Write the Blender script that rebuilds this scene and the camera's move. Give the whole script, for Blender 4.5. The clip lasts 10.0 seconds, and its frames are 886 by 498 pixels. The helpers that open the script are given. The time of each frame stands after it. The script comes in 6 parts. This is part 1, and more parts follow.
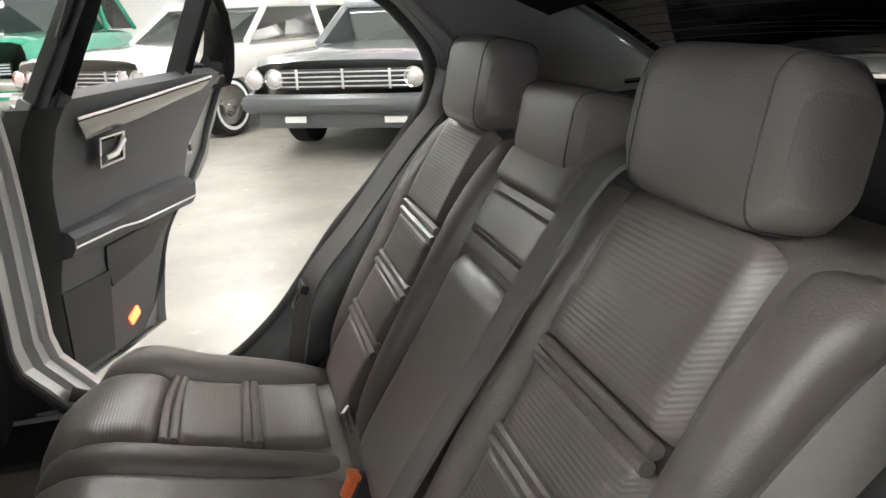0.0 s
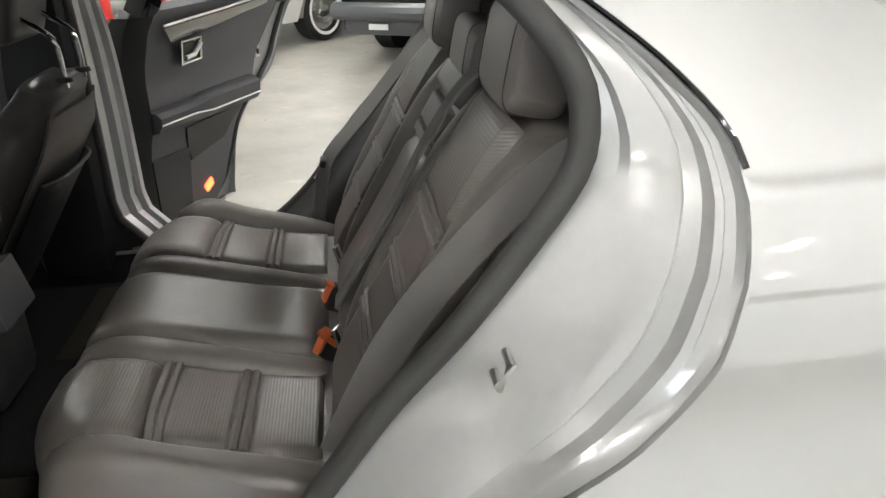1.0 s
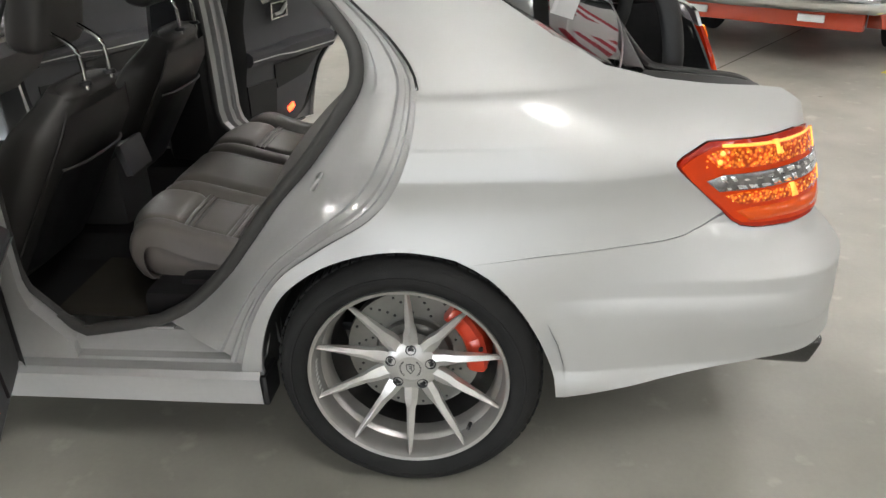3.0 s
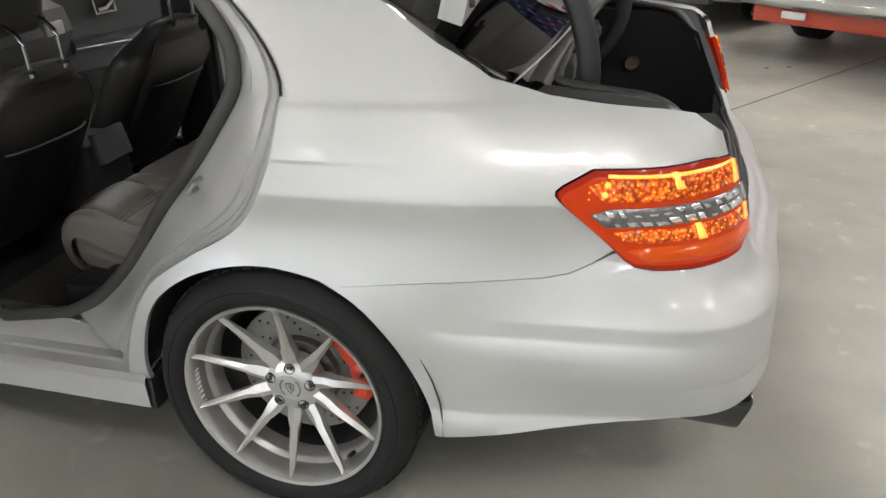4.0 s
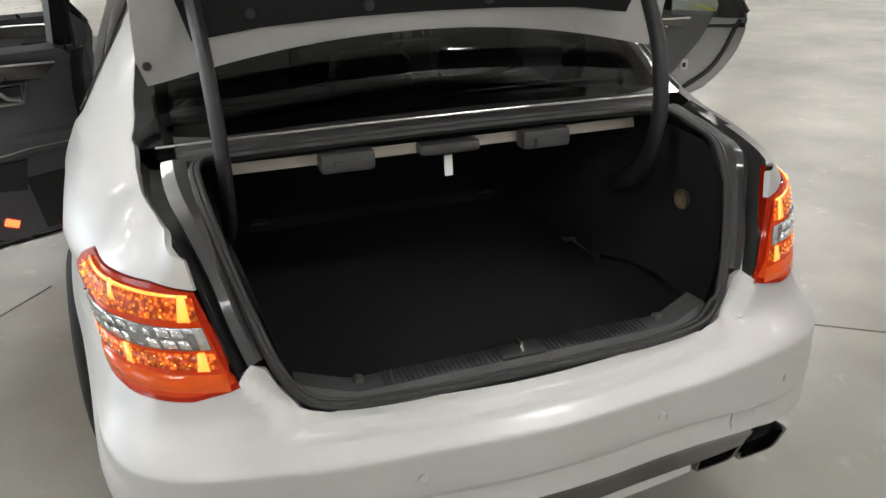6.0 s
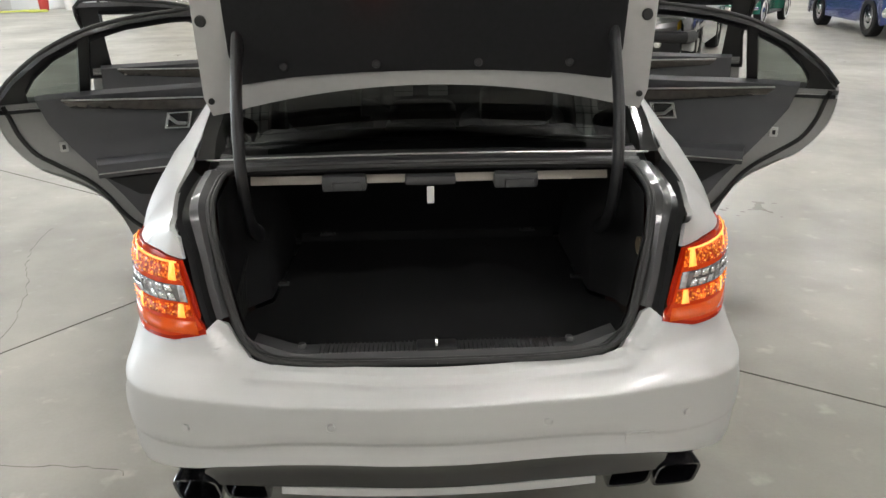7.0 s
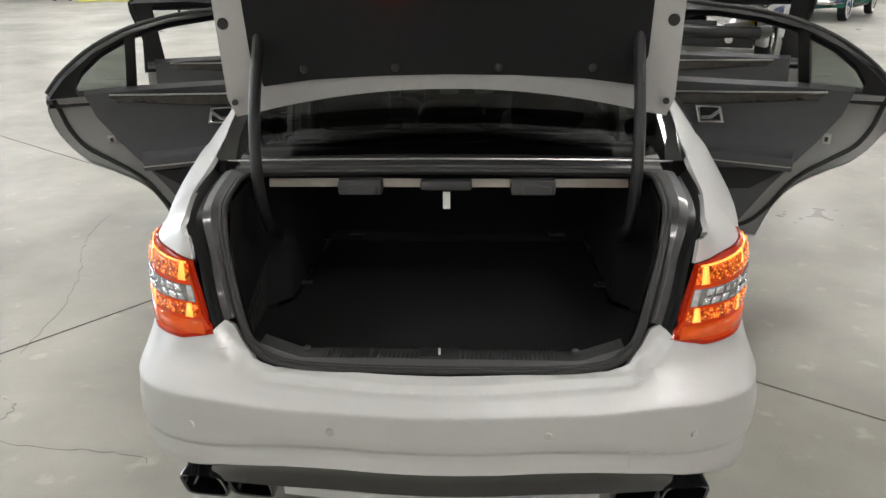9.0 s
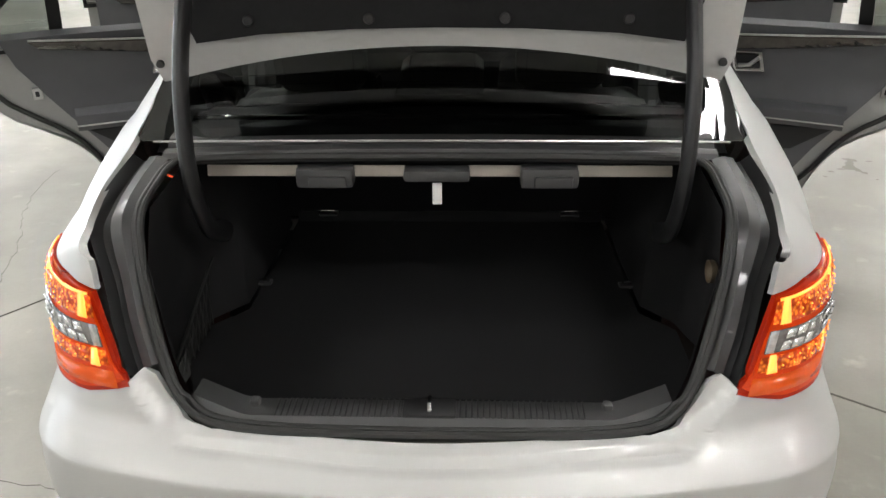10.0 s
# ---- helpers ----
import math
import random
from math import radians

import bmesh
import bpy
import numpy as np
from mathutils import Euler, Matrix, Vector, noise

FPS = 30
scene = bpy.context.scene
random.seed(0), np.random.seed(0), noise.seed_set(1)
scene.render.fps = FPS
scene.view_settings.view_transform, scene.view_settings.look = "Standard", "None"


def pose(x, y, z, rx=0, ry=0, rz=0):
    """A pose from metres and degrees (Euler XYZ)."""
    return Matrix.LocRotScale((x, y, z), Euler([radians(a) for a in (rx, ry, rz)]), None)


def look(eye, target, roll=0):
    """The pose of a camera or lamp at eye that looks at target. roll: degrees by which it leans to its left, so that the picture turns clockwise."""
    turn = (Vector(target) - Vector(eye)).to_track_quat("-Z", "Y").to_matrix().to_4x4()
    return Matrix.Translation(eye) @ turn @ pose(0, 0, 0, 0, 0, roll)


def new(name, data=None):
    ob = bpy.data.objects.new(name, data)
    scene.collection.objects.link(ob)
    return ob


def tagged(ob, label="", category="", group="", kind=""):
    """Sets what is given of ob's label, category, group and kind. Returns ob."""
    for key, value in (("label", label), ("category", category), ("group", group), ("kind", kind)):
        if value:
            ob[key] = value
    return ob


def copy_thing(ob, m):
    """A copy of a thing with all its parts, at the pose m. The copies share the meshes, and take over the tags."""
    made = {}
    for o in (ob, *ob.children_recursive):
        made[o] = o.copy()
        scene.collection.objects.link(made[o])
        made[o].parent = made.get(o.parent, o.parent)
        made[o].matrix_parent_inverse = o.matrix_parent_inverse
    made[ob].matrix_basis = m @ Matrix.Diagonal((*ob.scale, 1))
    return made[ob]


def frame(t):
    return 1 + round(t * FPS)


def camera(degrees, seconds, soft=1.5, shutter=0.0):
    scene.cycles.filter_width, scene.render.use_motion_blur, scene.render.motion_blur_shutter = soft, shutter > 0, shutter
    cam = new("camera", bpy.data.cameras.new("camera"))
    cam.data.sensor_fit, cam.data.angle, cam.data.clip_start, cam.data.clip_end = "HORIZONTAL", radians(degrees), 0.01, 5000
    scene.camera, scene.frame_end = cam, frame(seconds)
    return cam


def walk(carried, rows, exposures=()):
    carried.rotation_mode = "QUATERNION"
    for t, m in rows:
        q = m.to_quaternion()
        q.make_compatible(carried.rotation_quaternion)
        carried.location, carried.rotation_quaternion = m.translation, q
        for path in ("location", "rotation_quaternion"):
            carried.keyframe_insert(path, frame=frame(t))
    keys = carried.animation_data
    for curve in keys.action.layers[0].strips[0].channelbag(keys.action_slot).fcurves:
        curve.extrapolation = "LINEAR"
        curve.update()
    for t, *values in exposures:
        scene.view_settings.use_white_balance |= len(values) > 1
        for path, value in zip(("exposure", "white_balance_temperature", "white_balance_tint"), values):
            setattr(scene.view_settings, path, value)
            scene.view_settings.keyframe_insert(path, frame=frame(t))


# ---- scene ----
cam = camera(58.6, 10.0)
PATH = [
    (0, (-1.027, 1.657, 1.219), (0.831, 1.191, 0.641), -2.5),
    (0.5, (-1.266, 1.64, 1.237), (0.568, 1.289, 0.52), -2.1),
    (1, (-1.574, 1.472, 1.296), (0.257, 1.269, 0.518), -1.9),
    (1.5, (-2.012, 1.201, 1.392), (-0.191, 1.13, 0.568), -2.1),
    (2, (-2.39, 1.057, 1.48), (-0.579, 1.091, 0.632), -2.0),
    (3.5, (-2.55, 0.617, 1.491), (-0.783, 0.947, 0.614), -2.2),
    (4, (-2.29, 0.292, 1.461), (-0.565, 0.81, 0.592), -2.0),
    (4.5, (-2.014, -0.101, 1.428), (-0.388, 0.694, 0.575), -1.2),
    (5, (-1.593, -0.469, 1.448), (-0.193, 0.671, 0.589), -0.8),
    (5.5, (-1.123, -0.855, 1.514), (-0.097, 0.634, 0.66), -0.8),
    (6, (-0.639, -1.163, 1.545), (-0.018, 0.553, 0.726), -0.8),
    (7.5, (0.11, -1.929, 1.621), (0.045, -0.038, 0.973), -0.7),
    (8, (0.189, -2.065, 1.6), (0.076, -0.168, 0.974), -0.7),
    (8.5, (0.186, -1.973, 1.611), (0.065, -0.084, 0.964), -0.8),
    (9, (0.116, -1.665, 1.641), (0.008, 0.201, 0.927), -0.8),
    (9.5, (0.088, -1.393, 1.633), (-0.002, 0.439, 0.837), -0.8),
    (10, (0.087, -1.112, 1.63), (0.006, 0.679, 0.743), -0.8),
]
walk(cam, [(t, look(eye, target, roll)) for t, eye, target, roll in PATH], ((0, 1.02), (0.5, 1.1), (1, 0.62), (1.5, 0.22), (2, 0.15), (4, 0.12), (7.5, 0.08), (9, 0.05), (10, 0.3)))

# ---- light ----
world = bpy.data.worlds.new("world")
scene.world = world
world.use_nodes = True
world.node_tree.nodes["Background"].inputs[0].default_value = (0.9, 0.95, 1.0, 1)
world.node_tree.nodes["Background"].inputs[1].default_value = 0.25
CEIL = 5.6
STRIPS = [(x, y + d) for x, d in ((-15.6, 0), (-10.0, -2.65), (-4.0, -2.65), (2.4, 0), (8.2, 0), (13.8, 0)) for y in (-19.0, -14.0, -8.7, -3.4, 1.9, 7.2, 12.5, 17.8, 23.1, 28.2)]
scene.view_settings.exposure = 0.0


# ---- materials ----
def mat(name, col, rough=0.5, metal=0.0, vary=0.0, scale=20.0, bump=0.0, bscale=200.0, coat=0.0, emit=None, estr=0.0, spec=0.5):
    m = bpy.data.materials.new(name)
    m.use_nodes = True
    nt = m.node_tree
    b = nt.nodes["Principled BSDF"]
    b.inputs["Base Color"].default_value = (*col, 1)
    b.inputs["Roughness"].default_value = rough
    b.inputs["Metallic"].default_value = metal
    b.inputs["Coat Weight"].default_value = coat
    b.inputs["Coat Roughness"].default_value = 0.05
    b.inputs["Specular IOR Level"].default_value = spec
    if emit:
        b.inputs["Emission Color"].default_value = (*emit, 1)
        b.inputs["Emission Strength"].default_value = estr
    tc = nt.nodes.new("ShaderNodeTexCoord")
    if vary:
        n = nt.nodes.new("ShaderNodeTexNoise")
        n.inputs["Scale"].default_value = scale
        n.inputs["Detail"].default_value = 6
        r = nt.nodes.new("ShaderNodeMapRange")
        r.inputs["To Min"].default_value = 1 - vary
        r.inputs["To Max"].default_value = 1 + vary
        mx = nt.nodes.new("ShaderNodeVectorMath")
        mx.operation = "SCALE"
        mx.inputs[0].default_value = col
        nt.links.new(tc.outputs["Object"], n.inputs["Vector"])
        nt.links.new(n.outputs["Fac"], r.inputs["Value"])
        nt.links.new(r.outputs["Result"], mx.inputs["Scale"])
        nt.links.new(mx.outputs["Vector"], b.inputs["Base Color"])
        rr = nt.nodes.new("ShaderNodeMapRange")
        rr.inputs["To Min"].default_value = max(0.02, rough * (1 - vary))
        rr.inputs["To Max"].default_value = min(1, rough * (1 + vary))
        nt.links.new(n.outputs["Fac"], rr.inputs["Value"])
        nt.links.new(rr.outputs["Result"], b.inputs["Roughness"])
    if bump:
        n2 = nt.nodes.new("ShaderNodeTexNoise")
        n2.inputs["Scale"].default_value = bscale
        n2.inputs["Detail"].default_value = 3
        bp = nt.nodes.new("ShaderNodeBump")
        bp.inputs["Strength"].default_value = bump
        bp.inputs["Distance"].default_value = 0.002
        nt.links.new(tc.outputs["Object"], n2.inputs["Vector"])
        nt.links.new(n2.outputs["Fac"], bp.inputs["Height"])
        nt.links.new(bp.outputs["Normal"], b.inputs["Normal"])
    return m


def glass(name, tint, rough=0.02):
    m = bpy.data.materials.new(name)
    m.use_nodes = True
    nt = m.node_tree
    nt.nodes.remove(nt.nodes["Principled BSDF"])
    tr = nt.nodes.new("ShaderNodeBsdfTransparent")
    tr.inputs[0].default_value = (*tint, 1)
    gl = nt.nodes.new("ShaderNodeBsdfGlossy")
    gl.inputs["Roughness"].default_value = rough
    fr = nt.nodes.new("ShaderNodeFresnel")
    fr.inputs["IOR"].default_value = 1.5
    mx = nt.nodes.new("ShaderNodeMixShader")
    nt.links.new(fr.outputs[0], mx.inputs[0])
    nt.links.new(tr.outputs[0], mx.inputs[1])
    nt.links.new(gl.outputs[0], mx.inputs[2])
    nt.links.new(mx.outputs[0], nt.nodes["Material Output"].inputs[0])
    return m


PAINT = mat("silver_paint", (0.52, 0.522, 0.516), 0.46, 0.48, 0.03, 900, 0.0, coat=0.32)
SEALM = mat("seal_rubber", (0.05, 0.049, 0.047), 0.6, 0, 0.15, 40, 0.2, 300)
# silver body paint darkened to hold the shade on the open doors' inner shells
DOORSH = mat("shaded_door_paint", (0.30, 0.30, 0.295), 0.4, 0.2, 0.05, 60, coat=0.5)
JAMB = mat("jamb_paint", (0.47, 0.47, 0.465), 0.32, 0.25, 0.05, 60, coat=0.6)
LEATHER = mat("charcoal_leather", (0.175, 0.157, 0.144), 0.31, 0, 0.18, 9, 0.25, 420, spec=0.65)
LEATHER2 = mat("piping_leather", (0.05, 0.048, 0.047), 0.45, 0, 0.1, 30, 0.2, 420)
FRONTL = mat("black_leather", (0.055, 0.052, 0.05), 0.42, 0, 0.15, 9, 0.25, 420)
TRIMG = mat("grey_door_trim", (0.084, 0.085, 0.092), 0.55, 0, 0.12, 14, 0.3, 500)
BLACKP = mat("black_plastic", (0.014, 0.014, 0.015), 0.42, 0, 0.15, 25, 0.25, 700)
GREYP = mat("grey_plastic", (0.045, 0.045, 0.046), 0.45, 0, 0.12, 25, 0.3, 700)
CARPET = mat("black_carpet", (0.021, 0.021, 0.022), 0.95, 0, 0.3, 60, 0.9, 900, spec=0.1)
MATC = mat("dusty_carpet", (0.05, 0.045, 0.038), 0.95, 0, 0.35, 12, 0.9, 900, spec=0.1)
LINER = mat("headliner_cloth", (0.012, 0.012, 0.013), 0.95, 0, 0.2, 50, 0.6, 900, spec=0.1)
RUBBER = mat("rubber", (0.016, 0.016, 0.0155), 0.55, 0, 0.2, 30, 0.2, 300)
TYREM = mat("tyre_rubber", (0.010, 0.010, 0.010), 0.75, 0, 0.25, 18, 0.3, 250, spec=0.3)
GLOSSB = mat("gloss_black", (0.006, 0.006, 0.007), 0.08, 0, coat=1.0)
CHROME = mat("chrome", (0.75, 0.75, 0.74), 0.12, 1.0, 0.05, 40)
SATIN = mat("satin_metal", (0.55, 0.55, 0.54), 0.32, 1.0, 0.08, 60)
RIMM = mat("brushed_alloy", (0.58, 0.57, 0.55), 0.36, 0.75, 0.08, 70)
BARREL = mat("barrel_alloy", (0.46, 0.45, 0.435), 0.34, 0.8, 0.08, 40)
# rim alloy darkened: shade deep inside the wheel, put into the colour
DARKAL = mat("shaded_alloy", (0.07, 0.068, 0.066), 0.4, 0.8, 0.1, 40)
IRON = mat("brake_iron", (0.27, 0.265, 0.25), 0.42, 0.9, 0.12, 60)
CALRED = mat("caliper_red", (0.62, 0.05, 0.015), 0.32, 0, 0.06, 50, coat=0.5)
BELT = mat("belt_webbing", (0.15, 0.142, 0.133), 0.6, 0, 0.1, 200, 0.5, 1500)
BUCK = mat("buckle_orange", (0.75, 0.16, 0.05), 0.4, 0, 0.06, 40)
BIRCH = mat("grey_oak_veneer", (0.06, 0.052, 0.047), 0.15, 0, 0.5, 30, coat=1.0)
WHITE = mat("white_tag", (0.8, 0.8, 0.78), 0.5, 0, 0.04, 40)
LRED = mat("lamp_red", (0.34, 0.026, 0.003), 0.14, 0, 0.16, 45, coat=0.15, emit=(1.0, 0.085, 0.006), estr=0.20, spec=0.25)
LORANGE = mat("lamp_orange", (0.42, 0.05, 0.004), 0.12, 0, 0.2, 30, coat=0.3, emit=(1.0, 0.14, 0.008), estr=0.20, spec=0.25)
LRIM = mat("lamp_rim_red", (0.22, 0.012, 0.003), 0.14, 0, 0.08, 60, coat=0.2, emit=(1.0, 0.05, 0.008), estr=0.10, spec=0.3)
def facets():
    m = bpy.data.materials.new("lamp_facets")
    m.use_nodes = True
    nt = m.node_tree
    b = nt.nodes["Principled BSDF"]
    tc, v, r = nt.nodes.new("ShaderNodeTexCoord"), nt.nodes.new("ShaderNodeTexVoronoi"), nt.nodes.new("ShaderNodeValToRGB")
    v.inputs["Scale"].default_value = 120
    r.color_ramp.elements[0].color, r.color_ramp.elements[1].color = (0.95, 0.24, 0.016, 1), (0.36, 0.035, 0.003, 1)
    r.color_ramp.elements[0].position, r.color_ramp.elements[1].position = 0.10, 0.62
    bp = nt.nodes.new("ShaderNodeBump")
    bp.inputs["Strength"].default_value, bp.inputs["Distance"].default_value = 0.6, 0.003
    nt.links.new(tc.outputs["Object"], v.inputs["Vector"])
    nt.links.new(v.outputs["Distance"], r.inputs[0])
    nt.links.new(v.outputs["Distance"], bp.inputs["Height"])
    nt.links.new(bp.outputs["Normal"], b.inputs["Normal"])
    nt.links.new(r.outputs[0], b.inputs["Base Color"])
    nt.links.new(r.outputs[0], b.inputs["Emission Color"])
    n, k = nt.nodes.new("ShaderNodeTexNoise"), nt.nodes.new("ShaderNodeMapRange")
    n.inputs["Scale"].default_value = 38
    k.inputs["From Min"].default_value, k.inputs["From Max"].default_value = 0.42, 0.66
    k.inputs["To Min"].default_value, k.inputs["To Max"].default_value = 0.06, 0.95
    nt.links.new(tc.outputs["Object"], n.inputs["Vector"])
    nt.links.new(n.outputs["Fac"], k.inputs["Value"])
    nt.links.new(k.outputs["Result"], b.inputs["Emission Strength"])
    v.feature, v.distance = "SMOOTH_F1", "EUCLIDEAN"
    v.inputs["Smoothness"].default_value = 0.35
    b.inputs["Roughness"].default_value = 0.15
    b.inputs["Coat Weight"].default_value = 0.25
    b.inputs["Specular IOR Level"].default_value = 0.3
    return m


LDARK = facets()
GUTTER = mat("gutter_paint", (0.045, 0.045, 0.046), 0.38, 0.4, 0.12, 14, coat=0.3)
LAMB = mat("lamp_amber", (0.9, 0.25, 0.02), 0.15, 0, 0.2, 200, coat=1.0, emit=(1.0, 0.33, 0.03), estr=1.4)
LHOT = mat("lamp_lit", (1.0, 0.5, 0.1), 0.2, 0, coat=1.0, emit=(1.0, 0.36, 0.035), estr=0.95)
LFACE = mat("lamp_facet_chrome", (0.85, 0.85, 0.84), 0.10, 0.8, 0.1, 60, coat=1.0)
LSMOKE = mat("lamp_clear_smoke", (0.21, 0.197, 0.193), 0.14, 0.6, 0.6, 70, 0.9, 110, coat=0.6)
LCLEAR = mat("lamp_clear", (0.52, 0.50, 0.49), 0.12, 0.5, 0.5, 90, 0.6, 120, coat=1.0)
TINT = glass("tinted_glass", (0.13, 0.14, 0.135))
TINTQ = glass("privacy_glass", (0.22, 0.24, 0.22))
CLEAR = glass("clear_glass", (0.86, 0.90, 0.88))


# ---- mesh helpers ----
def fin(bm, smooth=True):
    bmesh.ops.recalc_face_normals(bm, faces=bm.faces)
    for f in bm.faces:
        f.smooth = smooth
    return bm


def part(name, bm, material, parent=None, label="", sharp=35):
    me = bpy.data.meshes.new(name)
    bm.to_mesh(me)
    bm.free()
    me.materials.append(material)
    if sharp:
        me.set_sharp_from_angle(angle=radians(sharp))
    ob = new(name, me)
    if parent:
        ob.parent = parent
    if label:
        ob["label"] = label
    return ob


def loft(rings, closed=False, caps=False, bm=None):
    """Skin a list of equal-length point rows; closed joins each row's ends."""
    bm = bm or bmesh.new()
    vs = [[bm.verts.new(p) for p in r] for r in rings]
    n = len(rings[0])
    for a, b in zip(vs, vs[1:]):
        for i in range(n if closed else n - 1):
            j = (i + 1) % n
            try:
                bm.faces.new((a[i], a[j], b[j], b[i]))
            except ValueError:
                pass
    if caps:
        for r in (vs[0], vs[-1]):
            try:
                bm.faces.new(r)
            except ValueError:
                pass
    return fin(bm)


def smooth_line(pts, n):
    """n points along a Catmull-Rom curve through pts, evenly by length."""
    P = np.array(pts, float)
    Q = np.vstack([2 * P[0] - P[1], P, 2 * P[-1] - P[-2]])
    out = []
    for i in range(1, len(Q) - 2):
        for t in np.linspace(0, 1, 12, endpoint=False):
            a, b, c, d = Q[i - 1:i + 3]
            out.append(0.5 * (2 * b + (c - a) * t + (2 * a - 5 * b + 4 * c - d) * t * t + (3 * b - a - 3 * c + d) * t ** 3))
    out.append(P[-1])
    return even(out, n)


def even(pts, n):
    P = np.array(pts, float)
    L = np.concatenate([[0], np.cumsum(np.linalg.norm(np.diff(P, axis=0), axis=1))])
    w = np.linspace(0, L[-1], n)
    return [tuple(np.interp(x, L, P[:, k]) for k in range(P.shape[1])) for x in w]


def tube(path, r, n=10, bm=None, flat=1.0, up=(0, 0, 1), caps=True):
    """A rod along path; r may be a list; flat squeezes it across."""
    P = [Vector(p) for p in path]
    rs = r if isinstance(r, (list, tuple)) else [r] * len(P)
    rings = []
    for i, p in enumerate(P):
        d = (P[min(i + 1, len(P) - 1)] - P[max(i - 1, 0)]).normalized()
        u = Vector(up)
        if abs(d.dot(u)) > 0.95:
            u = Vector((1, 0, 0))
        a = d.cross(u).normalized()
        b = a.cross(d)
        rings.append([p + (a * math.cos(k * 2 * math.pi / n) + b * math.sin(k * 2 * math.pi / n) * flat) * rs[i] for k in range(n)])
    return loft(rings, True, caps, bm)


def rbox(sx, sy, sz, bev=0.01, m=None, bm=None, seg=2):
    own = bmesh.new()
    bmesh.ops.create_cube(own, size=1, matrix=Matrix.Diagonal((sx, sy, sz, 1)))
    if bev:
        bmesh.ops.bevel(own, geom=own.edges[:], offset=bev, segments=seg, affect="EDGES", profile=0.6)
    if m is not None:
        own.transform(m)
    fin(own)
    if bm is None:
        return own
    me = bpy.data.meshes.new("tmp")
    own.to_mesh(me)
    own.free()
    bm.from_mesh(me)
    bpy.data.meshes.remove(me)
    return bm


def rev(profile, n, m=None, bm=None, closed=False):
    """Turn a profile of (radius, along-x) about the x axis."""
    rings = [[(a, r * math.cos(k * 2 * math.pi / n), r * math.sin(k * 2 * math.pi / n)) for k in range(n)] for r, a in profile]
    b = loft(rings + ([rings[0]] if closed else []), True, False, bm)
    if m is not None:
        b.transform(m)
    return b


def inside(p, poly):
    x, y = p
    c = False
    for (x1, y1), (x2, y2) in zip(poly, poly[1:] + poly[:1]):
        if (y1 > y) != (y2 > y) and x < (x2 - x1) * (y - y1) / (y2 - y1) + x1:
            c = not c
    return c


def fill(outline, fn, step=0.03, holes=(), flange=0.0, inward=None, dens=None, lines=()):
    """A surface over a flat outline (with holes), carried into space by fn(u, v); flange turns its edges inward."""
    from mathutils.geometry import delaunay_2d_cdt
    dens = dens or step
    loops = []
    for L in (outline, *holes):
        pts = []
        for a, b in zip(L, L[1:] + L[:1]):
            k = max(1, int(math.hypot(b[0] - a[0], b[1] - a[1]) / dens))
            pts += [(a[0] + (b[0] - a[0]) * i / k, a[1] + (b[1] - a[1]) * i / k) for i in range(k)]
        loops.append(pts)
    V, E = [], []
    for L in loops:
        o = len(V)
        V += [Vector(p) for p in L]
        E += [(o + i, o + (i + 1) % len(L)) for i in range(len(L))]
    us, vs = [p[0] for p in loops[0]], [p[1] for p in loops[0]]
    B = np.array([p for L in loops for p in L])
    G = []
    for f_ in lines:
        for u in np.arange(min(us), max(us), step * 0.7):
            for e in (-0.009, -0.002, 0.002, 0.009):
                p = (u, f_(u) + e)
                if inside(p, loops[0]) and np.min((B[:, 0] - p[0]) ** 2 + (B[:, 1] - p[1]) ** 2) > (0.25 * step) ** 2:
                    G.append(p)
    V += [Vector(p) for p in G]
    if G:
        B = np.vstack([B, np.array(G)])
    for u in np.arange(min(us) + step / 2, max(us), step):
        for v in np.arange(min(vs) + step / 2, max(vs), step):
            if inside((u, v), loops[0]) and not any(inside((u, v), h) for h in loops[1:]) and np.min((B[:, 0] - u) ** 2 + (B[:, 1] - v) ** 2) > (0.5 * step) ** 2:
                V.append(Vector((u, v)))
    co, _, F, *_ = delaunay_2d_cdt(V, E, [], 0, 1e-6)
    bm = bmesh.new()
    bv = [bm.verts.new(fn(c[0], c[1])) for c in co]
    for f in F:
        c = sum((co[i] for i in f), Vector((0, 0))) / len(f)
        if inside(c, loops[0]) and not any(inside(c, h) for h in loops[1:]):
            bm.faces.new([bv[i] for i in f])
    bmesh.ops.delete(bm, geom=[v for v in bm.verts if not v.link_faces], context="VERTS")
    fin(bm)
    if flange:
        bm.normal_update()
        edges = [e for e in bm.edges if e.is_boundary]
        nrm = {v: v.normal.copy() for e in edges for v in e.verts}
        mid = Vector(inward) if inward else Vector((0, 1.2, 0.7))
        low = {}
        for v, n_ in nrm.items():
            if (mid - v.co).dot(n_) > 0:
                n_ = -n_
            low[v] = bm.verts.new(v.co - n_ * flange)
        for e in edges:
            a, b = e.verts
            bm.faces.new((a, b, low[b], low[a]))
        fin(bm)
    return bm


def ss(x, a, b):
    t = min(1, max(0, (x - a) / (b - a)))
    return t * t * (3 - 2 * t)


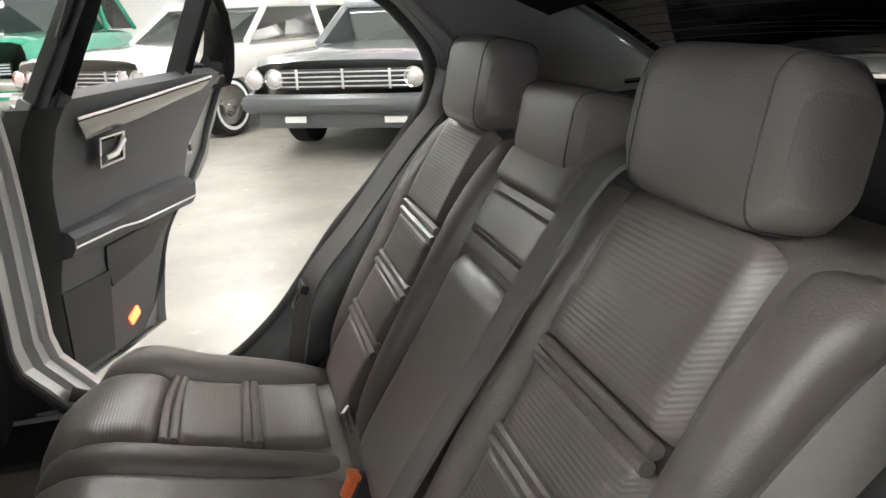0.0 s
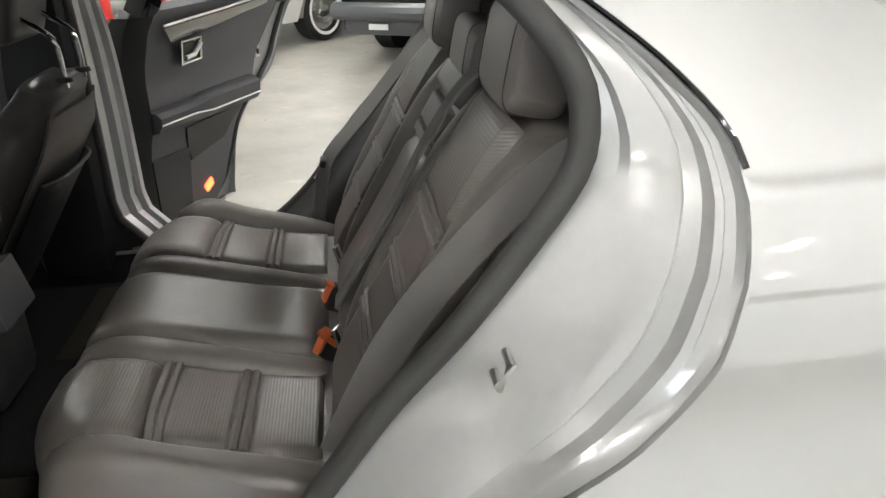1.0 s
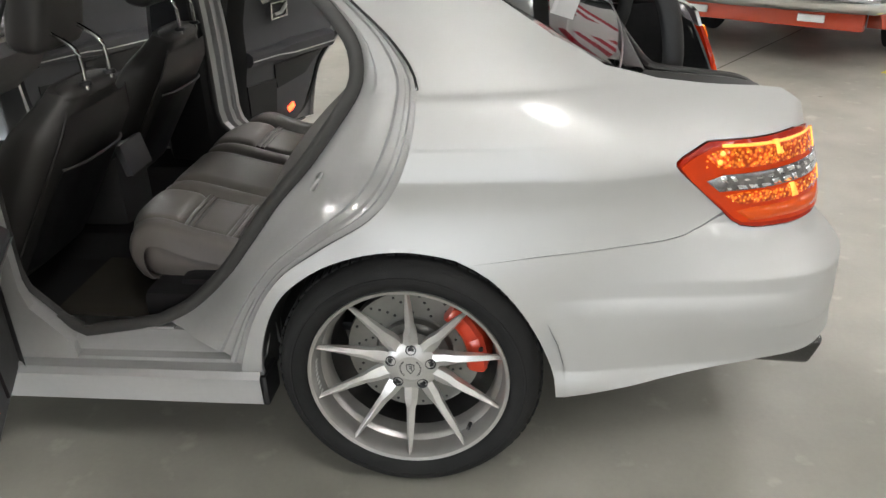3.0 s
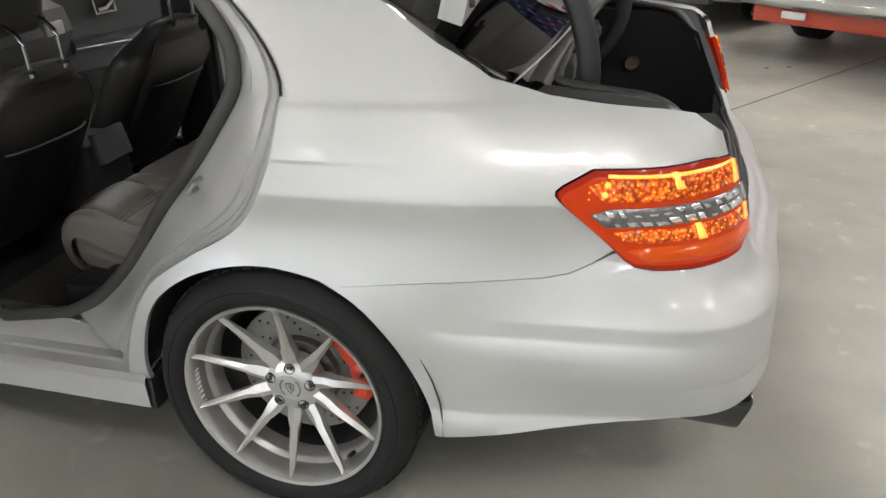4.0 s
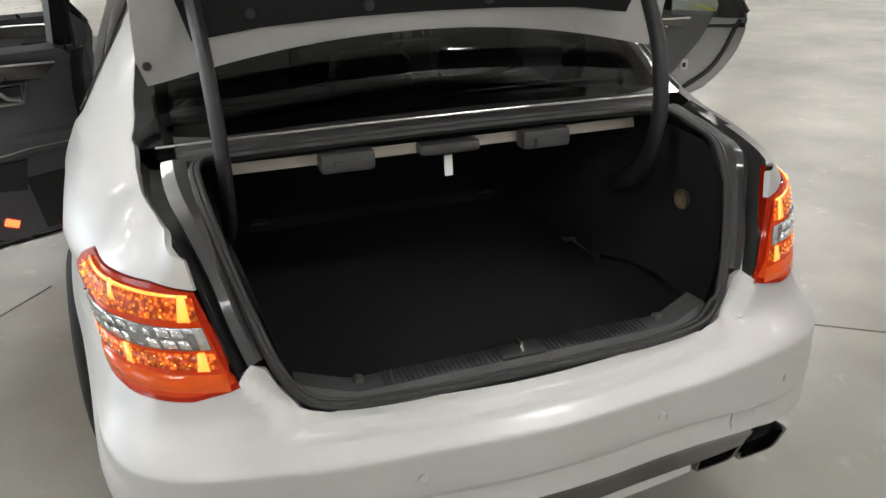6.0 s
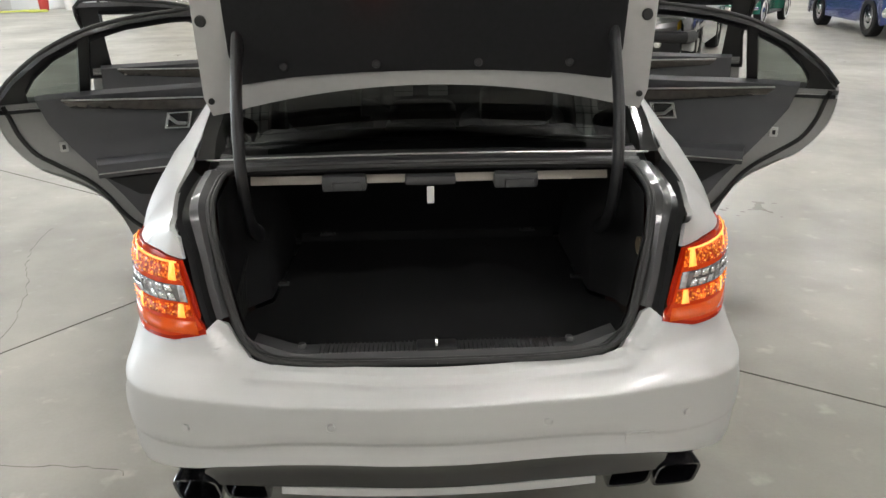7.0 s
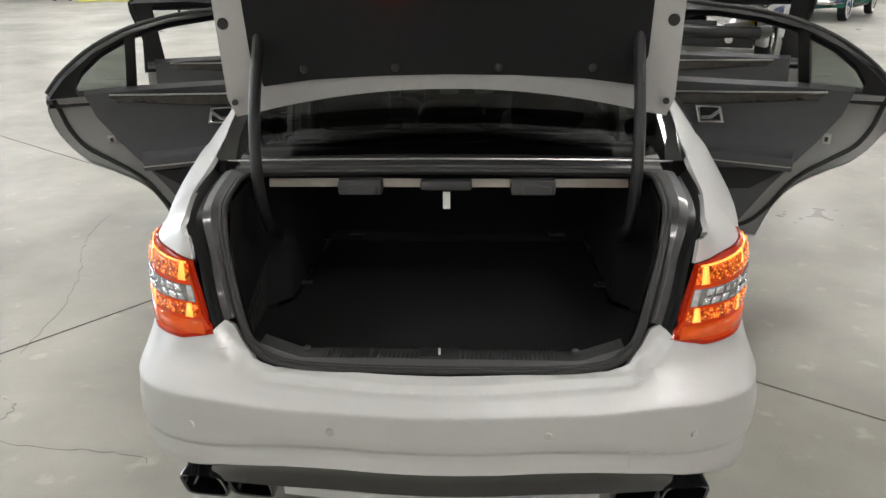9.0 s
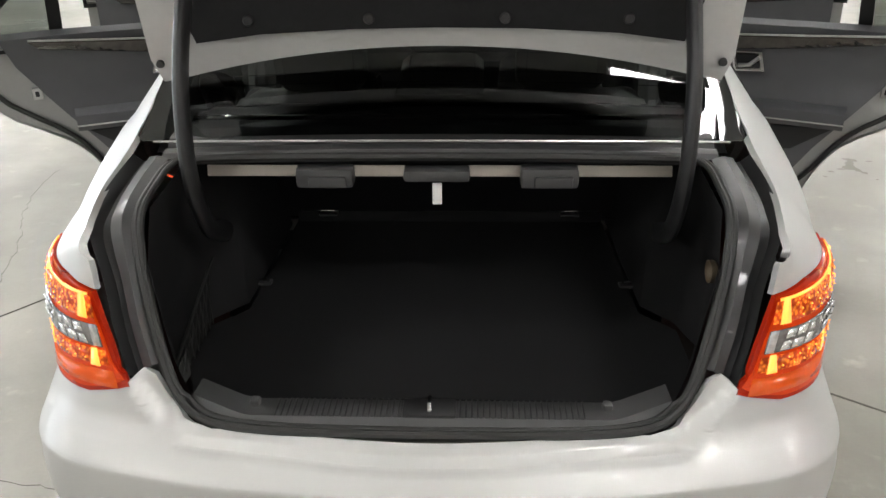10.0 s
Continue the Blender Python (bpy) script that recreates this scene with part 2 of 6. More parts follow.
# ---- the car's outer form: plan line, height profile, and the map (s, z) to space ----
PLAN = smooth_line([(0, -0.030), (0.05, -0.0296), (0.15, -0.024), (0.27, -0.012), (0.45, 0.000), (0.56, 0.011), (0.640, 0.026), (0.725, 0.060), (0.797, 0.120), (0.845, 0.215), (0.866, 0.34), (0.878, 0.5), (0.890, 0.68), (0.900, 0.88), (0.908, 1.1), (0.912, 1.5), (0.915, 2.2), (0.91, 3.2), (0.89, 3.9), (0.82, 4.35), (0.66, 4.65), (0.35, 4.8), (0, 4.83)], 400)
PX, PY = np.array(PLAN).T
PS = np.concatenate([[0], np.cumsum(np.hypot(np.diff(PX), np.diff(PY)))])
RIN = ((0.2, 0.10), (0.30, 0.04), (0.40, 0.004), (0.412, -0.004), (0.466, 0.008), (0.471, -0.001), (0.573, 0.004), (0.60, 0.031), (0.62, 0.056), (0.641, 0.084), (0.70, 0.110), (0.80, 0.138), (1.0, 0.20))
SIN = ((0.2, 0.03), (0.28, 0.012), (0.34, 0.0), (0.55, 0.0), (0.62, 0.005), (0.70, 0.014), (0.78, 0.016), (0.852, 0.003), (0.88, 0.008), (0.92, 0.017), (0.97, 0.028), (1.024, 0.040), (1.033, 0.053), (1.1, 0.075), (1.45, 0.2))
ZT = ((0.1, 0.96), (0.2, 0.99), (0.24, 1.003), (0.415, 1.023), (0.53, 1.038), (0.65, 1.069), (0.77, 1.135), (0.885, 1.21), (1.05, 1.30), (1.2, 1.36), (1.4, 1.405), (1.8, 1.43), (2.4, 1.44), (3.0, 1.38), (3.6, 1.12), (3.9, 0.99), (4.8, 0.8))
XT = ((0.1, 0.62), (0.2, 0.655), (0.24, 0.665), (0.4, 0.695), (0.53, 0.70), (0.65, 0.70), (0.77, 0.69), (0.9, 0.67), (1.05, 0.64), (1.2, 0.60), (1.4, 0.575), (2.0, 0.56), (3.0, 0.60), (3.9, 0.68), (4.8, 0.3))


RX_NEAR = np.array(smooth_line([(0.592, 0.728), (0.556, 0.688), (0.515, 0.648), (0.44, 0.624), (0.2, 0.614), (0, 0.613)], 120))
SOFT = {id(RIN): 0.003, id(SIN): 0.0035, id(ZT): 0.03, id(XT): 0.05}
TABLES = {}


def lin(tab, v):
    """A value from a table of pairs, its corners eased."""
    k = id(tab)
    if k not in TABLES:
        a, b = np.array(tab).T
        g = np.linspace(a[0], a[-1], 1200)
        y = np.interp(g, a, b)
        sd = SOFT.get(k, 0) / (g[1] - g[0])
        if sd:
            n = int(4 * sd)
            w = np.exp(-0.5 * (np.arange(-n, n + 1) / sd) ** 2)
            y = np.convolve(np.pad(y, n, "edge"), w / w.sum(), "valid")
        TABLES[k] = (g, y, tab)
    g, y, _ = TABLES[k]
    return float(np.interp(v, g, y))


STEP_D, STEP_Y = (0, 0.004, 0.024, 0.036), (0, 0.010, -0.003, 0.003)


def ridge(x):
    """The height of the line that sweeps along the bumper's top, below the boot opening."""
    return float(np.interp(x, RX_NEAR[::-1, 0], RX_NEAR[::-1, 1])) - 0.008


def form(s, z):
    """The outer skin: s metres along the plan from the tail's middle (left side negative), at height z."""
    sg = -1 if s < 0 else 1
    a = abs(s)
    bx, by = float(np.interp(a, PS, PX)), float(np.interp(a, PS, PY))
    ri = lin(RIN, z - (-0.015 + 0.033 * ss(z, 0.49, 0.56)) * ss(bx, 0.35, 0.62)) * (1 - 0.2 * ss(bx, 0.35, 0.62)) * (1 - ss(by, 0.10, 0.80))
    yy = by + ri
    zt, xt, zb = lin(ZT, yy), lin(XT, yy), 0.86
    far = ss(by, 0.55, 1.0)
    si = lin(SIN, z) * ss(by, 0.12, 0.40) + 0.03 * ss(0.40 - z, 0, 0.2) * ss(by, 1.3, 1.6)
    si += (1 - ss(by, 0.22, 0.75)) * 0.046 * min(1, max(0, (z - 0.591) / 0.13)) + 0.036 * ss(0.50 - z, 0.0, 0.16) * (1 - ss(by, 0.3, 0.7))
    si -= 0.020 * ss(0.352 - z, 0.0, 0.05) * (1 - ss(by, 0.72, 0.80))
    si -= 0.034 * math.exp(-(((by - 1.11) / 0.40) ** 2)) * math.exp(-(((z - 0.60) / 0.15) ** 2))
    si += 0.011 * min(1, max(0, (z - 0.521) / 0.032)) * (1 - ss(z, 0.60, 0.70)) * (1 - ss(by, 0.6, 0.9))
    si -= 0.0035 * min(1, max(0, (z - 0.918) / 0.008)) * (1 - ss(z, 0.926, 1.01)) * ss(by, 0.70, 1.05)
    if z > zb:
        t = min(1.15, (z - zb) / max(0.05, zt - zb))
        si += max(0, bx - si - xt) * t ** 2.4
    ws = ss(yy, 0.04, 0.25)
    x = bx - si * ws
    if bx < 0.60 and z > 0.58:
        ri += float(np.interp(z - ridge(bx), STEP_D, STEP_Y)) * (1 - ss(bx, 0.465, 0.505))
        d = (RX_NEAR[:, 0] - bx) ** 2 + (RX_NEAR[:, 1] - z) ** 2
        k = int(d.argmin())
        if z > RX_NEAR[k, 1] or (bx < RX_NEAR[k, 0] and z > 0.63):
            d = math.sqrt(d[k])
            ri += (0.030 * ss(d, -0.010, 0.034) - 0.0047 - 0.010 * ss(d, 0.034, 0.046)) * ss(bx, 0.465, 0.505)
    return Vector((sg * x, by + ri, z))


def s_y(y, z, sg=-1):
    a, b = 0.35, 5.0
    for _ in range(40):
        m = (a + b) / 2
        if form(m, z)[1] < y:
            a = m
        else:
            b = m
    return sg * a


def s_x(x, z):
    a, b = 0.0, 1.0
    for _ in range(40):
        m = (a + b) / 2
        if form(m, z)[0] < abs(x):
            a = m
        else:
            b = m
    return math.copysign(a, x)


def side(pts, sg):
    return [(s_y(y, z, sg), z) for y, z in pts]


car = tagged(new("sedan_car"), "silver four-door sedan with open doors and raised boot lid", "car")

# door opening, outer edge and seal line, as (y, z) from the roof rail down to the sill
APER = [tuple(p) for p in smooth_line([(1.62, 1.375), (1.45, 1.335), (1.286, 1.255), (1.225, 1.211), (1.142, 1.143), (1.085, 1.075), (1.073, 1.015), (1.085, 0.925), (1.125, 0.83), (1.19, 0.755), (1.31, 0.685), (1.42, 0.605), (1.50, 0.48), (1.555, 0.33)], 60)]
ARCH = [tuple(p) for p in smooth_line([(1.505, 0.225), (1.485, 0.41), (1.425, 0.548), (1.335, 0.628), (1.229, 0.671), (1.116, 0.686), (1.010, 0.672), (0.960, 0.652), (0.895, 0.607), (0.835, 0.530), (0.785, 0.431), (0.753, 0.34), (0.745, 0.272)], 44)]
CREST = [(0.24, 1.001), (0.30, 1.010), (0.415, 1.021), (0.53, 1.036), (0.65, 1.067), (0.77, 1.133), (0.885, 1.208), (1.05, 1.298), (1.2, 1.358), (1.4, 1.403), (1.62, 1.418)]
SEAM = [(0.960, 0.652), (0.79, 0.670), (0.62, 0.683), (0.51, 0.690), (0.46, 0.699), (0.415, 0.719), (0.373, 0.748)]
swell = lambda s: 0.018 * ss(float(np.interp(abs(s), PS, PX)), 0.35, 0.62)
QLINES = [lambda s, c=c: c for c in (0.852, 0.918, 0.926, 1.027, 1.034)]
BLINES = [lambda s, c=c, k=k: c + k * swell(s) for c, k in ((0.4685, -0.83), (0.573, 1.0))] + [lambda s, o=o: ridge(float(np.interp(abs(s), PS, PX))) + o for o in (0.0, 0.004, 0.014, 0.024, 0.036)] + [lambda s, c=c: c for c in (0.350, 0.55)]
ia = min(range(len(ARCH)), key=lambda i: abs(ARCH[i][0] - 0.960) + abs(ARCH[i][1] - 0.652))
for sg in (-1, 1):
    lampside = side([(0.373, 0.748), (0.4835, 0.856), (0.4935, 0.8685), (0.4935, 0.8785), (0.481, 0.889), (0.425, 0.918)], sg) + [(s_x(sg * 0.70, 0.92), 0.92), (s_x(sg * 0.630, 0.908), 0.908)]
    out = side(APER, sg) + side(ARCH[:ia + 1], sg) + side(SEAM[1:-1], sg) + lampside + [(s_x(sg * 0.64, 0.96), 0.96)] + side(CREST, sg)
    part("quarter_panel", fill(out, form, 0.022, flange=0.014, dens=0.015, lines=QLINES), PAINT, car, sharp=40)

# rear bumper, one skin from wheel arch to wheel arch
def half_bumper(sg):
    low = side([(0.745, 0.272), (0.6, 0.298), (0.49, 0.318), (0.35, 0.338), (0.24, 0.352)], sg) + [(s_x(sg * 0.66, 0.385), 0.385), (s_x(sg * 0.56, 0.402), 0.402), (s_x(sg * 0.4, 0.411), 0.411)]
    top = side(ARCH[ia:], sg)[::-1] + side([(y, z - 0.0018) for y, z in SEAM[1:-1]], sg) + side([(0.369, 0.742), (0.351, 0.7245), (0.329, 0.7115), (0.289, 0.7055), (0.21, 0.7027)], sg)
    top += [(s_x(sg * 0.74, 0.7045), 0.7045), (s_x(sg * 0.66, 0.7065), 0.7065), (s_x(sg * 0.580, 0.733), 0.733), (s_x(sg * 0.552, 0.754), 0.754), (s_x(sg * 0.528, 0.745), 0.745), (s_x(sg * 0.508, 0.705), 0.705), (s_x(sg * 0.475, 0.665), 0.665), (s_x(sg * 0.42, 0.648), 0.648), (s_x(sg * 0.2, 0.643), 0.643)]
    return low, top


ll, lt = half_bumper(-1)
rl, rt = half_bumper(1)
outline = lt + [(0.0, 0.642)] + rt[::-1] + rl + [(0.0, 0.411)] + ll[::-1]
part("rear_bumper", fill(outline, form, 0.022, flange=0.012, dens=0.015, lines=BLINES), PAINT, car, sharp=60)

# ---- tail lamps ----
def lamp(sg):
    def proud(d):
        def fn(s, z):
            p = form(s, z)
            n = (form(s + 0.004, z) - form(s - 0.004, z)).cross(form(s, z + 0.004) - form(s, z - 0.004)).normalized()
            if n.dot(p - Vector((0, 1.0, z))) < 0:
                n = -n
            return p + n * d
        return fn
    TL = side([(0.370, 0.746), (0.479, 0.856), (0.4885, 0.868), (0.4885, 0.876), (0.478, 0.885), (0.422, 0.914)], sg) + [(s_x(sg * 0.70, 0.917), 0.917), (s_x(sg * 0.634, 0.905), 0.905), (s_x(sg * 0.604, 0.82), 0.82), (s_x(sg * 0.578, 0.727), 0.727), (s_x(sg * 0.66, 0.708), 0.708), (s_x(sg * 0.74, 0.706), 0.706)] + side([(0.21, 0.705), (0.29, 0.708), (0.33, 0.714), (0.352, 0.728)], sg)
    root = part("tail_lamp", fill(TL, proud(0.005), 0.025, flange=0.012, dens=0.015), LRIM, car, "lit red and amber tail lamp with a clear band")
    c0 = sum(p[0] for p in TL) / len(TL), sum(p[1] for p in TL) / len(TL)
    part("lens", fill([(c0[0] + (a - c0[0]) * 0.965, c0[1] + (b - c0[1]) * 0.90) for a, b in TL], proud(0.0115), 0.025, flange=0.006, dens=0.015), LRED, root, "orange-red lamp lens")

    def band(za, zb, ya, xi_a, xi_b, d, m, nm):
        a = abs(s_y(ya, (za + zb) / 2))
        ia_, ib_ = abs(s_x(xi_a, za)), abs(s_x(xi_b, zb))
        L = [(sg * a, (za + zb) / 2 + 0.008), (sg * (a - 0.05), zb), (sg * ib_, zb), (sg * ia_, za), (sg * (a - 0.035), za)]
        part(nm, fill(L, proud(d), 0.02, flange=0.003, dens=0.015), m, root, sharp=0)
        return a, (ia_ + ib_) / 2
    band(0.858, 0.898, 0.43, 0.627, 0.632, 0.0150, LDARK, "upper_reflector")
    band(0.806, 0.846, 0.425, 0.612, 0.622, 0.0160, LSMOKE, "reverse_lens")
    a, b = abs(s_y(0.39, 0.83)), abs(s_x(0.63, 0.83))
    rf = random.Random(7)
    for row, (za, zb_) in enumerate(((0.829, 0.843), (0.809, 0.823))):
        for i in range(11):
            c = a + (b - a) * (i + 0.45 * row) / 11.5
            w = (a - b) / 11.5 * rf.uniform(0.35, 0.85)
            k = rf.uniform(0.006, 0.012)
            part("mirror_facet", fill([(sg * (c - w), za), (sg * c, za), (sg * (c + k), zb_), (sg * (c - w + k), zb_)], lambda s, z, t=rf.uniform(-0.35, 0.35): proud(0.0172 + t * (z - za))(s, z), 0.02, flange=0.003), LFACE, root, sharp=0)
    band(0.728, 0.760, 0.345, 0.592, 0.598, 0.0135, LORANGE, "lower_lens")
    band(0.771, 0.799, 0.375, 0.604, 0.61, 0.0150, LDARK, "lower_reflector")
    dot = bmesh.new()
    bmesh.ops.create_icosphere(dot, subdivisions=1, radius=0.0021)
    dm = bpy.data.meshes.new("led")
    fin(dot).to_mesh(dm)
    dot.free()
    dm.materials.append(LAMB)
    for z0, n in ((0.889, 11), (0.876, 12), (0.864, 11), (0.792, 12), (0.779, 12)):
        a, b = abs(s_y(0.43 if z0 > 0.85 else 0.37, z0)), abs(s_x(0.66 if z0 > 0.85 else 0.64, z0))
        for i in range(n):
            ob = new("led", dm)
            ob.parent = root
            ob.location = proud(0.0155)(sg * (a + (b - a) * (i + 0.5 * (round(z0 * 1000) % 2)) / n), z0)
    for z0, z1, xa in ((0.856, 0.902, 0.640), (0.768, 0.802, 0.620)):
        for (ca, cb) in ((abs(s_x(xa, z0)), abs(s_x(xa + 0.020, z0))),):
            part("light_guide", fill([(sg * ca, z0), (sg * cb, z0), (sg * (cb - 0.002), z1), (sg * (ca + 0.008), z1)], proud(0.0170), 0.02, flange=0.003), LHOT, root, sharp=0)
    for z0, z1, xa in ((0.876, 0.907, 0.768), (0.768, 0.802, 0.752)):
        ca, cb = abs(s_x(xa, z0)), abs(s_x(xa - 0.011, z0))
        part("corner_guide", fill([(sg * ca, z0), (sg * cb, z0), (sg * (cb + 0.012), z1), (sg * (ca + 0.006), z1)], proud(0.0156), 0.02, flange=0.003), LHOT, root, sharp=0)
    part("light_bar", fill([(sg * abs(s_x(0.64, 0.902)), 0.896), (sg * abs(s_y(0.395, 0.902)), 0.9005), (sg * abs(s_y(0.395, 0.905)), 0.907), (sg * abs(s_x(0.64, 0.906)), 0.9025)], proud(0.0125), 0.02, flange=0.003), LHOT, root, sharp=0)
    for z0, y0 in ((0.872, 0.40), (0.889, 0.395)):
        b = bmesh.new()
        bmesh.ops.create_icosphere(b, subdivisions=2, radius=0.007, matrix=Matrix.Translation(proud(0.0135)(s_y(y0, z0, sg), z0)))
        part("bulb", fin(b), LHOT, root)
    part("chrome_strip", fill([(sg * abs(s_x(0.613, 0.81)), 0.808), (sg * abs(s_x(0.630, 0.80)), 0.806), (sg * abs(s_x(0.638, 0.85)), 0.846), (sg * abs(s_x(0.622, 0.85)), 0.846)], proud(0.0164), 0.02, flange=0.003), LCLEAR, root, sharp=0)


lamp(-1)
lamp(1)

# ---- trunk: gutter, seal, lining ----
SEALC = smooth_line([(0, 0.075, 0.645), (0.25, 0.078, 0.647), (0.40, 0.088, 0.654), (0.465, 0.105, 0.675), (0.505, 0.13, 0.73), (0.54, 0.18, 0.83), (0.572, 0.245, 0.94), (0.588, 0.31, 1.000), (0.594, 0.42, 1.020), (0.590, 0.50, 1.030), (0.55, 0.532, 1.035), (0.3, 0.545, 1.037), (0, 0.55, 1.037)], 80)
OUTC = smooth_line([(0.580, 0.118, 0.748), (0.605, 0.15, 0.83), (0.625, 0.19, 0.91), (0.662, 0.247, 0.997), (0.685, 0.35, 1.012), (0.693, 0.45, 1.025), (0.690, 0.56, 1.042)], 40)
INC = smooth_line([(0.520, 0.150, 0.755), (0.545, 0.19, 0.83), (0.562, 0.225, 0.90), (0.582, 0.285, 0.985), (0.592, 0.35, 1.01), (0.600, 0.45, 1.022), (0.603, 0.55, 1.032)], 40)
for sg in (-1, 1):
    rows = []
    for o, i in zip(OUTC, INC):
        o, i = Vector((sg * o[0], o[1], o[2])), Vector((sg * i[0], i[1], i[2]))
        dn = Vector((-sg * 0.004, 0.028, -0.032))
        m = (o + i) / 2
        rows.append([o + Vector((0, 0.002, -0.004)), o * 0.9 + i * 0.1 + dn * 0.9, o * 0.66 + i * 0.34 + dn, o * 0.60 + i * 0.40 + dn * 0.25, m * 0.6 + i * 0.4 - dn * 0.1, i])
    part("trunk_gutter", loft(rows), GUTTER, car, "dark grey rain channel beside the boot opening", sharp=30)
for k, r in ((0.0, 0.0090), (0.013, 0.007)):
    L = [(x * (1 - k * 1.2), y + k * 0.9 if z < 0.7 else y, z + k * 0.2) for x, y, z in SEALC]
    part("trunk_seal", tube(L + [(-x, y, z) for x, y, z in L[-2::-1]], r, 8), RUBBER, car)
# lining: floor, sides, far wall, sill plate
fl = bmesh.new()
rows = []
for y, z, w in ((0.17, 0.60, 0.46), (0.20, 0.552, 0.50), (0.45, 0.546, 0.60), (0.62, 0.546, 0.60), (0.70, 0.547, 0.52), (1.26, 0.556, 0.50), (1.30, 0.60, 0.50)):
    rows.append([(x * w, y, z) for x in np.linspace(-1, 1, 13)])
part("trunk_floor", loft(rows, bm=fl), CARPET, car, "black carpeted boot floor")
part("trunk_back_wall", fill([(-0.56, 0.55), (0.56, 0.55), (0.58, 0.99), (-0.58, 0.99)], lambda u, v: Vector((u, 1.30 - 0.45 * max(0, v - 0.6), v)), 0.08), CARPET, car)
for sg in (-1, 1):
    rows = []
    for y, xa, xb in ((0.15, 0.47, 0.50), (0.22, 0.56, 0.545), (0.34, 0.615, 0.575), (0.55, 0.63, 0.59), (0.66, 0.60, 0.60), (0.74, 0.53, 0.60), (1.02, 0.52, 0.58), (1.26, 0.52, 0.57)):
        z0, z1 = 0.60 if y < 0.18 else 0.545, min(1.0, 0.66 + (y - 0.1) * 2.3)
        sh = lambda z: y - 0.45 * max(0, z - 0.55) * ss(y, 0.7, 1.1)
        rows.append([(sg * xx, sh(zz), zz) for xx, zz in ((xa, z0), (xa + 0.005, z0 * 0.6 + z1 * 0.4), (xa * 0.5 + xb * 0.5 + 0.006, z0 * 0.25 + z1 * 0.75), (xb, z1))])
    part("trunk_side_lining", loft(rows), CARPET, car)
rows = []
for x in np.linspace(-0.47, 0.47, 41):
    e = max(0, abs(x) - 0.36) * 0.35
    rows.append([(x, 0.088 + e, 0.650 + e * 0.5), (x, 0.105 + e, 0.664 + e * .5), (x, 0.165 + e, 0.660 + e * .5), (x, 0.185 + e * .6, 0.645), (x, 0.195 + e * .6, 0.56)])
sp = part("sill_plate", loft(rows), GREYP, car, "ribbed dark grey loading sill")
rb = bpy.data.meshes.new("rib")
b = rbox(0.0035, 0.058, 0.004, 0.001, seg=1)
b.to_mesh(rb)
b.free()
rb.materials.append(BLACKP)
for x in list(np.linspace(-0.30, -0.06, 22)) + list(np.linspace(0.06, 0.30, 22)):
    ob = new("rib", rb)
    ob.parent = sp
    ob.location = (x, 0.134, 0.6635)
part("latch_plate", rbox(0.105, 0.055, 0.012, 0.005, pose(0, 0.132, 0.664)), BLACKP, sp)
part("striker", tube([(0, 0.120, 0.668), (0, 0.126, 0.682), (0, 0.146, 0.682), (0, 0.150, 0.668)], 0.0045, 8), CHROME, sp)
part("lift_slot", rbox(0.075, 0.032, 0.006, 0.003, pose(0.0, 0.225, 0.556)), BLACKP, car)
for x in (-0.348, 0.348):
    part("stop_tab", rbox(0.02, 0.022, 0.024, 0.007, pose(x, 0.147, 0.662)), GREYP, sp)
for x, y, z in ((-0.52, 0.843, 0.553), (0.52, 0.843, 0.553), (-0.392, 1.242, 0.592), (0.392, 1.242, 0.592)):
    b = rbox(0.06, 0.028, 0.008, 0.003, pose(x, y, z))
    h = part("tie_down_eye", b, GREYP, car)
    part("ring", tube([(x - 0.02, y, z + 0.005), (x - 0.018, y - 0.012, z + 0.016), (x + 0.018, y - 0.012, z + 0.016), (x + 0.02, y, z + 0.005)], 0.0042, 8), CHROME, h)
# cross panel under the rear glass, with seal ledge, bins and pull tag
rows = []
for x in np.linspace(-0.62, 0.62, 31):
    c = 0.012 * (1 - (x / 0.62) ** 2)
    rows.append([(x, 0.655, 1.066 + c), (x, 0.610, 1.058 + c), (x, 0.592, 1.040 + c), (x, 0.575, 1.044 + c), (x, 0.556, 1.040 + c), (x, 0.545, 1.030 + c), (x, 0.555, 1.012 + c), (x, 0.60, 1.006 + c)])
part("rear_cross_panel", loft(rows), GREYP, car, "dark painted ledge between rear glass and boot", sharp=30)
part("bare_metal_panel", rbox(1.06, 0.006, 0.026, 0.002, pose(0, 0.578, 0.992, -18)), mat("primer_metal", (0.30, 0.27, 0.235), 0.5, 0.2, 0.15, 12), car, "unpainted beige metal strip")
for x in (-0.252, 0.252):
    bn = part("bin_housing", rbox(0.13, 0.05, 0.048, 0.012, pose(x, 0.552, 0.990)), GREYP, car)
    part("bin_flap", rbox(0.085, 0.02, 0.026, 0.005, pose(x + 0.008, 0.530, 0.984)), GREYP, bn)
part("latch_cover", rbox(0.15, 0.05, 0.028, 0.010, pose(0, 0.556, 0.994)), GREYP, car)
part("pull_tag", rbox(0.022, 0.006, 0.052, 0.003, pose(0, 0.556, 0.945, -6)), WHITE, car, "white glow-in-the-dark release tag")
sk = part("power_socket", rev([(0.0, 0.0), (0.022, 0.0), (0.026, 0.006), (0.026, 0.016)], 20, pose(0.612, 0.433, 0.814, 0, 0, 180)), mat("tan_plastic", (0.11, 0.085, 0.055), 0.4), car, "tan power socket cap")
part("lamp_lens", rbox(0.006, 0.010, 0.055, 0.002, pose(0.622, 0.33, 0.70)), mat("courtesy_lamp", (0.9, 0.85, 0.7), 0.3, emit=(1, 0.85, 0.6), estr=2.0), car)
nb = bmesh.new()
